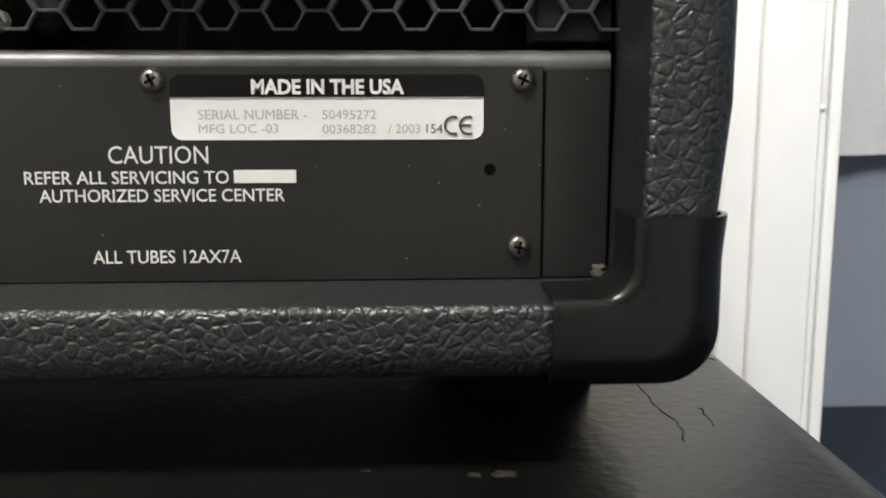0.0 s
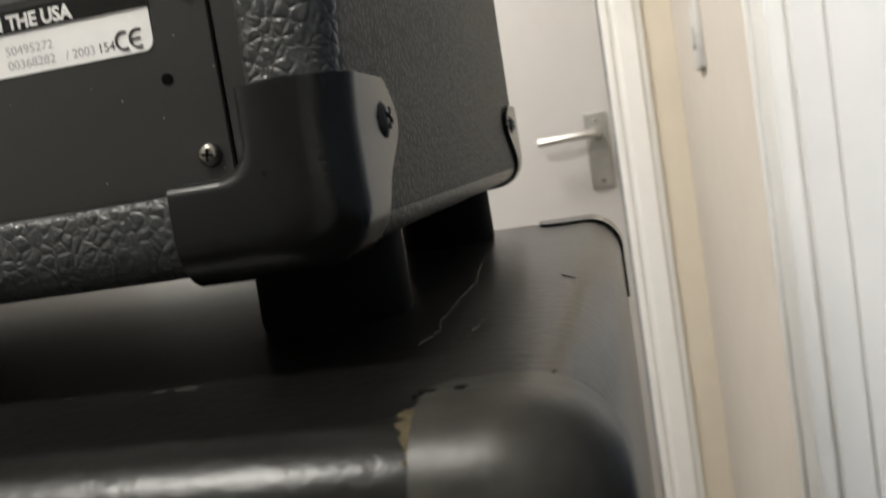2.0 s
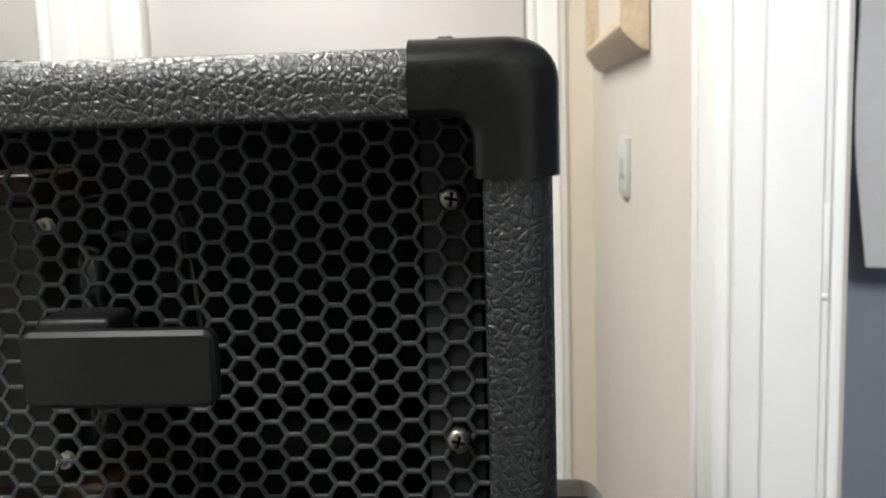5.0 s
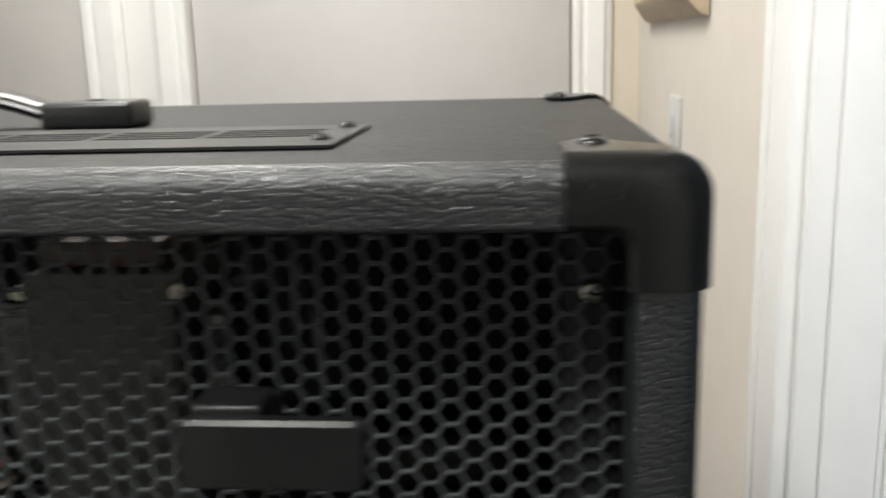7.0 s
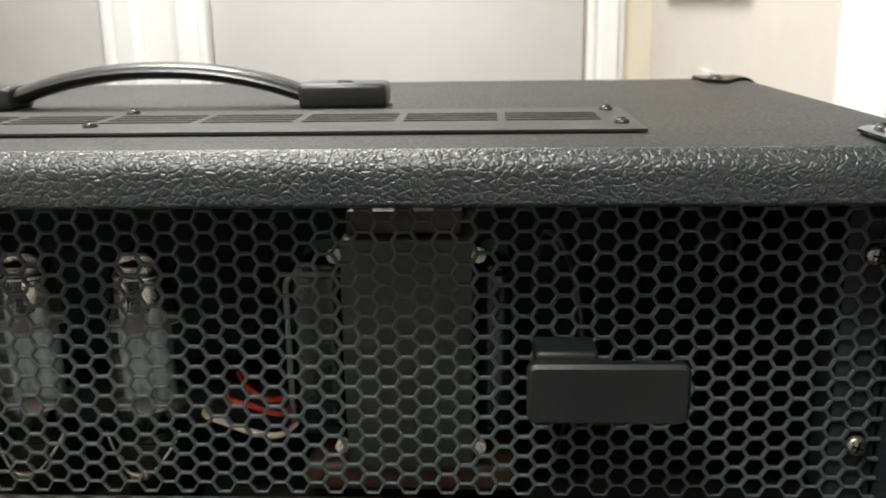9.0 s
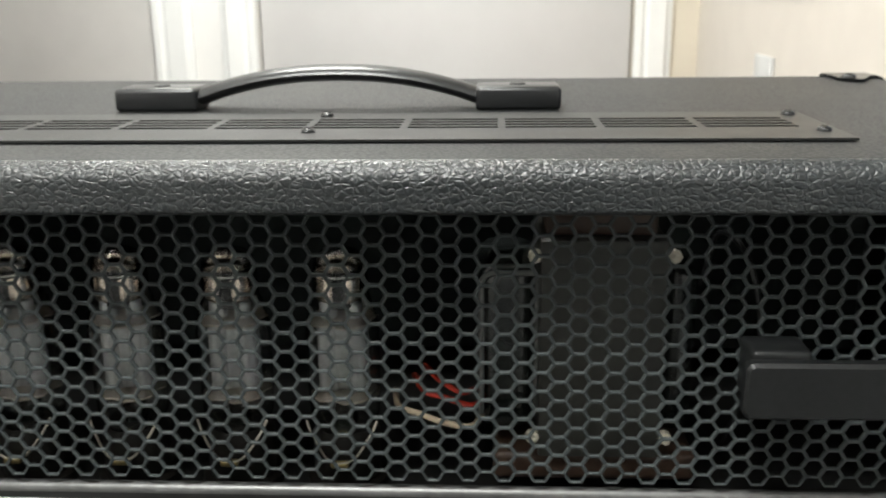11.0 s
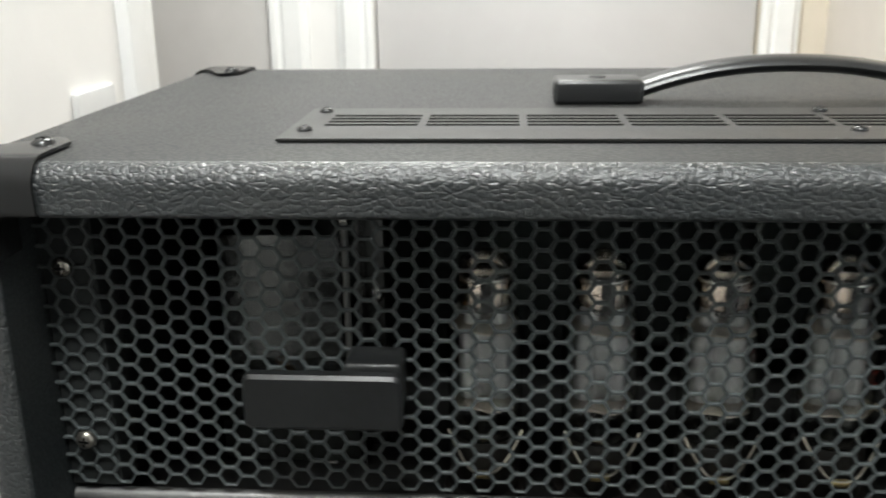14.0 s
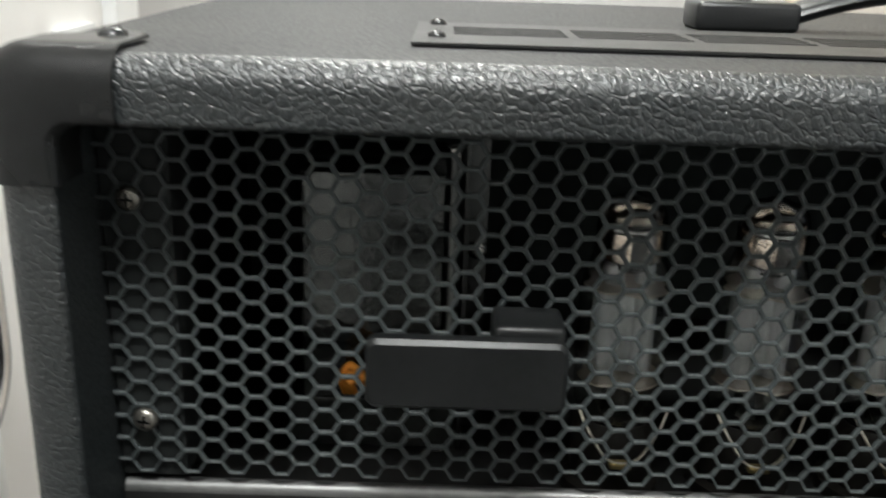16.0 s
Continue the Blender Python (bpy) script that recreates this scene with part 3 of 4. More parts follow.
def rounded_plate_flat(x0, x1, y0, y1, up=0.0):
    """An uneven flat mark lying on the cabinet's top."""
    bm = bmesh.new()
    n = 14
    cx, cy = (x0 + x1) / 2, (y0 + y1) / 2
    ring = []
    for k in range(n):
        a = radians(360 * k / n)
        r = 1 + random.uniform(-0.30, 0.15)
        u, v = math.cos(a), math.sin(a)
        ring.append((cx + (x1 - x0) / 2 * r * math.copysign(abs(u) ** 0.5, u), cy + (y1 - y0) / 2 * r * math.copysign(abs(v) ** 0.5, v)))
    low = [bm.verts.new((x, y, CZ + up - 0.0004)) for x, y in ring]
    top = [bm.verts.new((x, y, CZ + up + 0.00012)) for x, y in ring]
    bm.faces.new(top)
    for k in range(n):
        bm.faces.new((low[k], low[(k + 1) % n], top[(k + 1) % n], top[k]))
    bmesh.ops.recalc_face_normals(bm, faces=bm.faces[:])
    return bm


def speaker_cabinet():
    c = thing("speaker_cabinet", (0.333, 0.12, FLOOR), "worn black vinyl covered speaker cabinet under the amplifier", "speaker cabinet")
    part("cabinet_body", box(CX0, CX1, CY0, CY1, FLOOR + 0.04, CZ, 0.015, 5), CAB_TOLEX, c)
    for x in (CX0, CX1):
        for y in (CY0, CY1):
            sx, sy = (1 if x == CX0 else -1), (1 if y == CY0 else -1)
            part("corner_cap", corner_cap(x, y, sx, sy), CAB_CAP if sy > 0 else CORNER, c, "scuffed black corner cap" if sy > 0 else "black corner cap")
            part("castor", turned([(0.02, FLOOR), (0.025, FLOOR + 0.01), (0.025, FLOOR + 0.035), (0.012, FLOOR + 0.041)], (x + sx * 0.06, y + sy * 0.06, 0), "z", 16), RUBBER, c)
    random.seed(12)
    for x, y, a, b, mat in ((0.6812, -0.0236, 0.0016, 0.0010, VOID), (0.6868, -0.0235, 0.0011, 0.0014, VOID), (0.6840, -0.0226, 0.0013, 0.0007, CAB_SCUFF), (0.6796, -0.0262, 0.0005, 0.0007, VOID)):
        part("tear", rounded_plate_flat(x - a, x + a, y - b, y + b, 0.0024), mat, c, "torn hole in the corner cap", soft=False)
    # frayed strip of backing cloth that shows along the cap's edge
    bm, rows = bmesh.new(), []
    for k in range(27):
        u = k / 26
        a = radians(84 * max(0.0, (u - 0.10) / 0.90))
        x = CX1 - 0.0322 + 0.0018 * u ** 0.5 + 0.0030 * u
        wl, wr = random.uniform(0.0010, 0.0042) * (1 - 0.6 * u), random.uniform(0.0003, 0.0012)
        y, z = CY0 + 0.015 - 0.0158 * math.sin(a) - 0.002 * max(0.0, 0.10 - u), CZ - 0.015 + 0.0154 * math.cos(a)
        rows.append([bm.verts.new((x + w, y + random.uniform(-0.0003, 0.0003), z + h)) for w, h in ((-wl, -0.0003), (-0.4 * wl, random.uniform(0.0, 0.0005)), (0.4 * wr, random.uniform(0.0001, 0.0007)), (wr, 0.0001))])
    for p, q in zip(rows, rows[1:]):
        for i in range(3):
            bm.faces.new((p[i], p[i + 1], q[i + 1], q[i]))
    bmesh.ops.solidify(bm, geom=bm.faces[:], thickness=0.0003)
    part("torn_edge", bm, RAG, c, "frayed olive brown edge of worn vinyl", soft=False)
    for pts in (((0.6952, 0.1056), (0.6972, 0.1012), (0.6996, 0.0965)), ((0.7000, -0.0155), (0.7012, -0.0095))):
        part("tear", swept([(x, y, CZ + 0.0001) for x, y in pts], 0.0005, 6, flat=0.5, sections=[0.0003] * len(pts)), VOID, c, "dark slit in the vinyl")
    random.seed(4)
    for way, n in ((((0.6614, 0.1688), (0.6665, 0.1250), (0.6678, 0.0976), (0.6675, 0.0772), (0.6685, 0.0506), (0.6701, 0.0375), (0.6681, 0.0266)), 5), (((0.6798, 0.0512), (0.6792, 0.0444), (0.6790, 0.0362)), 5)):
        crack = [(x + random.uniform(-0.0006, 0.0006), y, CZ) for x, y, z in curve3([(x, y, CZ) for x, y in way], n)]
        part("crease", swept(crack, 0.0004, 6, sections=[0.00008 + 0.00019 * abs(math.sin(1.9 * k)) for k in range(len(crack))]), CREASE, c, "pale cracked crease in the vinyl")
    for x, y, a, b in ((0.6212, 0.0088, 0.0030, 0.0020), (0.6145, 0.0085, 0.0016, 0.0016), (0.590, 0.012, 0.0012, 0.0008), (0.560, -0.010, 0.0016, 0.0006)):
        part("scuff", rounded_plate_flat(x - a, x + a, y - b, y + b), CAB_SCUFF, c, "pale scuff mark", soft=False)
    return c


# ---------------------------------------------------------------- amplifier head
XL, W, BOT, TOP, D = 0.0040, 0.6660, 0.0465, 0.265, 0.302
RIM = 0.0175


def loft(loops, closed=True, cap=()):
    bm = bmesh.new()
    vs = [[bm.verts.new(p) for p in l] for l in loops]
    n = len(vs[0])
    for a, b in zip(vs, vs[1:]):
        for k in range(n if closed else n - 1):
            bm.faces.new((a[k], a[(k + 1) % n], b[(k + 1) % n], b[k]))
    for i in cap:
        bm.faces.new(vs[i])
    bmesh.ops.recalc_face_normals(bm, faces=bm.faces[:])
    return bm


def shell_loops():
    """Rows of (inset, y) over the shell from the front round to the inside of the back rim."""
    rows = []
    R = 0.0085
    for k in range(7):
        a = radians(90 * k / 6)
        rows.append((R - R * math.sin(a), D - R + R * math.cos(a)))
    for k in range(9):
        a = radians(90 * k / 8)
        rows.append((R - R * math.cos(a), R - R * math.sin(a)))
    r2 = 0.0022
    for k in range(6):
        a = radians(90 * k / 5)
        rows.append((RIM - r2 + r2 * math.sin(a), r2 - r2 * math.cos(a)))
    rows.append((RIM, 0.245))
    return rows


def shell_path(d, r0=0.009):
    """One loop round the shell, inset by d."""
    return rounded_path(XL + d, W - d, BOT + d, TOP - d - (0.0022 if d > 0.012 else 0.0), max(r0 - d, 0.003), 6)


def swell(x, y, z):
    """The covering is padded out at the rear rim of one side, more so towards the top."""
    return x + 0.0032 * min(1.0, max(0.0, (x - 0.642) / 0.022)) * min(1.0, max(0.0, (z - 0.074) / 0.032)) * math.exp(-(max(y, 0.0) / 0.026) ** 2)


def amp_corner(parent, right, top, back):
    """A moulded corner that wraps two outer faces and the rim, with a tongue for a screw on top and side."""
    L, off = 0.0360, 0.0010
    R, r2, rim = 0.0085, 0.0018, RIM + 0.0008
    # path along the corner in the face plane: from the end of one leg round to the end of the other
    def path(du, d, rc):
        pts = []
        for k in range(8):
            pts.append((L + (rc + du - L) * k / 8, -d))
        for k in range(9):
            a = radians(90 * k / 8)
            pts.append((du + rc - rc * math.sin(a), -(d + rc - rc * math.cos(a))))
        for k in range(1, 9):
            pts.append((du, -(rc + d + (L - rc - d) * k / 8)))
        return pts

    loops = []
    tongue = []
    for u, v in path(-off, -off, 0.0115):
        far = max(abs(u), abs(v))
        reach = 0.022 + (0.019 if back else 0.026) * math.exp(-((far - 0.027) / 0.011) ** 2)
        tongue.append(reach)
    rows = [(-off, None)] + [(-off, R)]
    for k in range(1, 9):
        a = radians(90 * k / 8)
        rows.append((R - (R + off) * math.cos(a), R - (R + off) * math.sin(a)))
    for k in range(6):
        a = radians(90 * k / 5)
        rows.append((rim - r2 + r2 * math.sin(a), r2 - off - r2 * math.cos(a)))
    rows.append((rim, 0.016))
    for d, y in rows:
        rc = 0.0115 if d < RIM - 0.006 else 0.0075
        pp = path(d, d, rc)
        loops.append([(u, (tongue[i] if y is None else y), v) for i, (u, v) in enumerate(pp)])
    bm = loft(loops, closed=False)
    bmesh.ops.solidify(bm, geom=bm.faces[:], thickness=-0.0012)
    for p in bm.verts:
        x, y, z = p.co
        p.co = Vector((W - x if right else XL + x, y if back else D - y, TOP + z if top else BOT - z))
        p.co.x = swell(*p.co)
    bmesh.ops.recalc_face_normals(bm, faces=bm.faces[:])
    c = part("corner_protector", bm, CORNER, parent, "black moulded corner protector")
    sx = (W - (0.0270 if back else 0.0290)) if right else (0.0310 if back else 0.0335)
    sy = 0.028 if back else 0.268
    if top:
        cross_screw("screw", (sx, sy, TOP + 0.0012), 0.0048, c, SCREW_BLACK, "+z")
    zz = TOP - 0.027 if top else BOT + 0.027
    cross_screw("screw", (swell(W, sy, zz) + 0.0006 if right else XL - 0.0008, sy, zz), 0.0048, c, SCREW_BLACK, "+x" if right else "-x")
    return c


PX, PZ = 0.00752, 0.00832           # grille: column pitch and pitch along a column
GX0, GZ0 = 0.04575, 0.14306           # one hole's centre
GY = 0.0282


def hex_grille(parent):
    """Pressed sheet of six-sided holes, with thickness; the holes are open."""
    s = PX / 1.5
    squash = PZ / (s * math.sqrt(3))
    hole = s - 0.00074 / math.cos(radians(30))
    th, bev = 0.0014, 0.00040
    x0, x1, z0, z1 = XL + RIM - 0.002, W - RIM + 0.002, 0.1235, TOP - RIM + 0.006
    verts, faces = [], []
    a = [radians(60 * k) for k in range(6)]
    for i in range(-8, 90):
        for j in range(-6, 20):
            cx = GX0 + i * PX
            cz = GZ0 + (j + 0.5 * (i % 2)) * PZ
            if not (x0 - s * 0.5 < cx < x1 + s * 0.5 and z0 < cz < z1):
                continue
            b = len(verts)
            for r, y in ((s, GY), (hole + bev, GY), (hole, GY + bev), (hole, GY + th), (s, GY + th)):
                verts += [(cx + r * math.cos(t), y, cz + squash * r * math.sin(t)) for t in a]
            for q in range(4):
                for k in range(6):
                    k2 = (k + 1) % 6
                    faces.append((b + q * 6 + k, b + q * 6 + 6 + k, b + q * 6 + 6 + k2, b + q * 6 + k2))
    base = base_of(parent)
    me = bpy.data.meshes.new("grille")
    me.from_pydata([Vector(v) - base for v in verts], [], faces)
    me.materials.append(GRILLE)
    g = new("grille", me)
    g.parent = parent
    g["label"] = "black steel mesh with six-sided holes"
    for x, z in ((0.0320, 0.1432), (0.0320, 0.2185), (0.6395, 0.1456), (0.6395, 0.2215)):
        cross_screw("screw", (x, GY - 0.0012, z), 0.0042, g, SCREW, "-y")
    return g


def cord_bracket(parent, x0, x1, post, z0, z1):
    """A flat hook plate on a broad foot, for winding the mains cord."""
    h = part("cord_bracket", rounded_plate(x0, x1, z0, z1, 0.0036, 0.0045, 0.010, 0.0014), BRACKET, parent, "black plastic cord bracket")
    a, b = post
    part("foot", box(a, b, 0.0098, GY, z0 + 0.003, z1 + 0.0030, 0.002, 3), BRACKET, h)


def rear_panel(parent):
    z0, z1 = BOT + RIM, 0.1178
    y = 0.0285
    p = part("rear_panel", join(box(XL + RIM + 0.0006, 0.6320, y, y + 0.002, z0, z1 - 0.003, 0.0004, 1)), BLACK_METAL, parent, "black painted steel rear panel with white print")
    part("panel_flange", box(0.6324, W - RIM - 0.0006, y + 0.0004, y + 0.003, z0, z1 - 0.003, 0.0004, 1), BLACK_METAL, p)
    lip = swept([(XL + RIM + 0.001, y + 0.0032, z1 - 0.003), (W - RIM - 0.001, y + 0.0032, z1 - 0.003)], 0.0033, 16)
    part("folded_lip", lip, LIP, p, "worn rounded steel edge")
    part("deck_edge", box(XL + RIM + 0.001, W - RIM - 0.001, y + 0.003, 0.25, 0.0935, 0.0955), BLACK_METAL, p)
    X = lambda px: 0.50655 + px * 0.00013095
    Z = lambda py: 0.12995 - py * 0.00013119
    for sx, sz in ((0.5418, 0.1112), (0.6270, 0.1112), (0.6265, 0.0720), (0.447, 0.1112), (0.1130, 0.1085)):
        cross_screw("screw", (sx, y, sz), 0.0029, p, SCREW, "-y")
    # flat black disc: the hole's shade is put in as colour
    part("hole", turned([(0.0014, 0.0), (0.0014, 0.0002)], (X(862), y - 0.0001, Z(301)), "y", 16), VOID, p, soft=False)
    lab = part("serial_label", rounded_plate(X(299), X(850), Z(247), Z(133), 0.0026, y - 0.00025, y), LABEL_WHITE, p, "white paper label with a dark heading strip")
    head = bmesh.new()
    r = 0.0026
    pts = [(X(299), Z(172)), (X(850), Z(172))]
    for cx, a0 in ((X(850) - r, 0), (X(299) + r, 90)):
        for q in range(7):
            a = radians(a0 + 90 * q / 6)
            pts.append((cx + r * math.cos(a), Z(133) - r + r * math.sin(a)))
    front = [head.verts.new((a, y - 0.0006, b)) for a, b in pts]
    back = [head.verts.new((a, y - 0.0002, b)) for a, b in pts]
    head.faces.new(front)
    for q in range(len(pts)):
        head.faces.new((front[q], back[q], back[(q + 1) % len(pts)], front[(q + 1) % len(pts)]))
    bmesh.ops.recalc_face_normals(head, faces=head.faces[:])
    part("heading_strip", head, LABEL_BLACK, lab, soft=False)

    def line(name, text, xa, xb, za, zb, mat, owner, bold=0.0, yy=None):
        part(name, lettering(text, X(xa), X(xb), Z(zb), Z(za), (y - 0.00003) if yy is None else yy, bold), mat, owner, soft=False)
    line("heading_print", "MADE IN THE USA", 441, 709, 141, 168, INK_WHITE, lab, 0.034, y - 0.00062)
    line("serial_print", "SERIAL NUMBER -", 347, 537, 194, 211, INK_GREY, lab, 0.0, y - 0.00027)
    line("serial_print", "50495272", 564, 659, 195, 211, INK_GREY, lab, 0.0, y - 0.00027)
    line("serial_print", "MFG LOC -03", 347, 486, 219, 235, INK_GREY, lab, 0.0, y - 0.00027)
    line("serial_print", "00368282", 564, 659, 220, 236, INK_GREY, lab, 0.0, y - 0.00027)
    line("serial_print", "/ 2003", 680, 737, 220, 236, INK_GREY, lab, 0.0, y - 0.00027)
    line("serial_print", "154", 748, 777, 220, 236, INK_DARK, lab, 0.0, y - 0.00027)
    for cx in (796, 823):
        arc = []
        for q in range(13):
            a = radians(65 + 230 * q / 12)
            arc.append((X(cx) + 0.0020 * math.cos(a), y - 0.0004, Z(222) + 0.0020 * math.sin(a)))
        bm = swept(arc, 0.00030, 6)
        if cx == 823:
            bm = join(bm, swept([(X(cx) - 0.0017, y - 0.0004, Z(222)), (X(cx) + 0.0006, y - 0.0004, Z(222))], 0.0003, 6))
        part("conformity_mark", bm, INK_DARK, lab)
    line("caution_print", "CAUTION", 186, 361, 257, 288, INK_WHITE, p)
    line("caution_print", "REFER ALL SERVICING TO", 38, 396, 301, 324, INK_WHITE, p, 0.006)
    part("name_bar", box(X(405), X(515), y - 0.0003, y, Z(323), Z(300)), INK_WHITE, p, soft=False)
    line("caution_print", "AUTHORIZED SERVICE CENTER", 62, 494, 333, 356, INK_WHITE, p, 0.006)
    line("tube_print", "ALL TUBES 12AX7A", 149, 413, 443, 467, INK_WHITE, p, 0.006)
    # print on the far half of the panel: a boxed caution and small blocks of words
    zt = 0.1106
    xa, xb = 0.1686, 0.2516
    part("boxed_print", join(box(xa, xb, y - 0.0003, y, zt, zt + 0.0004), box(xa, xa + 0.0004, y - 0.0003, y, zt - 0.012, zt), box(xb - 0.0004, xb, y - 0.0003, y, zt - 0.012, zt),
                             box(xa, xb, y - 0.0003, y, zt - 0.0124, zt - 0.012)), INK_WHITE, p, soft=False)
    part("caution_print", lettering("CAUTION:", xa + 0.0012, xa + 0.0195, zt - 0.0034, zt - 0.0010, y - 0.00003, 0.02), INK_WHITE, p, soft=False)
    part("caution_print", lettering("TO REDUCE THE RISK OF FIRE OR ELECTRIC SHOCK", xa + 0.0205, xb - 0.0012, zt - 0.0030, zt - 0.0014, y - 0.00003, 0.02), INK_WHITE, p, soft=False)
    for q in range(3):
        part("print_bar", box(xa + 0.0015, xb - 0.003 - 0.008 * (q % 2), y - 0.0003, y, zt - 0.0056 - 0.0022 * q, zt - 0.0044 - 0.0022 * q), INK_GREY, p, soft=False)
    part("bias_print", lettering("BIAS", 0.1436, 0.1512, zt - 0.0034, zt - 0.0010, y - 0.00003, 0.02), INK_WHITE, p, soft=False)
    for q, (a, b) in enumerate(((0.0770, 0.1098), (0.0790, 0.1088))):
        part("print_bar", box(a, b, y - 0.0003, y, zt - 0.0040 - 0.0030 * q, zt - 0.0020 - 0.0030 * q), INK_GREY, p, soft=False)
    part("name_bar", box(0.0480, 0.0700, y - 0.0003, y, zt - 0.0060, zt - 0.0010), INK_WHITE, p, soft=False)
    # torn vinyl in the lower corner and a few pale specks
    random.seed(9)
    chip = box(W - RIM - 0.0045, W - RIM - 0.0006, 0.0240, 0.0282, z0 + 0.0002, z0 + 0.0036, 0.0012, 2)
    for q in chip.verts:
        q.co += Vector((random.uniform(-0.0006, 0.0002), random.uniform(-0.0006, 0.0006), random.uniform(-0.0002, 0.0006)))
    part("torn_edge", chip, TORN, p, "pale torn vinyl edge")
    for k in range(16):
        a, b, r = random.uniform(0.52, 0.645), random.uniform(z0 + 0.003, 0.112), random.uniform(0.00010, 0.00020)
        part("speck", turned([(r, 0.0), (r * 0.5, 0.0001)], (a, y - 0.0001, b), "y", 6), INK_GREY, p, soft=False)
    return p


def vent_plate(parent):
    x0, x1, y0, y1, z = 0.1165, 0.5575, 0.040, 0.116, TOP
    xs, ys = [x0], [y0]
    g0, pitch, w = 0.1295, 0.0418, 0.0385
    for i in range(10):
        xs += [g0 + i * pitch, g0 + i * pitch + w]
    xs.append(x1)
    slots = [(0.0690 + 0.0078 * k, 0.0690 + 0.0078 * k + 0.0046) for k in range(4)]
    for a, b in slots:
        ys += [a, b]
    ys.append(y1)
    bm = bmesh.new()
    top = [[bm.verts.new((x, y, z + 0.0016)) for y in ys] for x in xs]
    low = [[bm.verts.new((x, y, z + 0.0006)) for y in ys] for x in xs]
    nx, ny = len(xs) - 1, len(ys) - 1
    solid = lambda i, k: 0 <= i < nx and 0 <= k < ny and not (i % 2 == 1 and k % 2 == 1)
    for i in range(nx):
        for k in range(ny):
            if not solid(i, k):
                continue
            bm.faces.new((top[i][k], top[i + 1][k], top[i + 1][k + 1], top[i][k + 1]))
            bm.faces.new((low[i][k], low[i][k + 1], low[i + 1][k + 1], low[i + 1][k]))
            for (di, dk), (p, q) in {(-1, 0): ((i, k + 1), (i, k)), (1, 0): ((i + 1, k), (i + 1, k + 1)), (0, -1): ((i, k), (i + 1, k)), (0, 1): ((i + 1, k + 1), (i, k + 1))}.items():
                if not solid(i + di, k + dk):
                    bm.faces.new((top[p[0]][p[1]], low[p[0]][p[1]], low[q[0]][q[1]], top[q[0]][q[1]]))
    v = part("vent_plate", bm, BLACK_METAL, parent, "black steel vent plate with rows of slots", soft=False)
    for x in (0.1240, 0.3400, 0.5505):
        for y in (0.0585, 0.1060):
            cross_screw("screw", (x, y, z + 0.0016), 0.0031, v, SCREW_BLACK, "+z")
    return v


def carry_handle(parent):
    xa, xb, y, z = 0.2270, 0.4505, 0.149, TOP
    pts, m = [], 24
    for k in range(m + 1):
        t = k / m
        x = xa + 0.037 + (xb - xa - 0.074) * t
        u = abs(2 * t - 1)
        pts.append((x, y, z + 0.0046 + 0.0133 * (1 - u ** 2.2)))
    h = part("carry_handle", swept(pts, 0.0105, 16, flat=0.40), BLACK_PLASTIC, parent, "black plastic strap handle")
    for x0, x1 in ((xa, xa + 0.042), (xb - 0.042, xb)):
        part("end_cap", box(x0, x1, y - 0.0130, y + 0.0120, z, z + 0.0115, 0.0024, 3), BLACK_PLASTIC, h)
        part("rivet", turned([(0.0042, z + 0.0115), (0.0036, z + 0.0122)], ((x0 + x1) / 2, y, 0), "z", 16), BLACK_METAL, h)


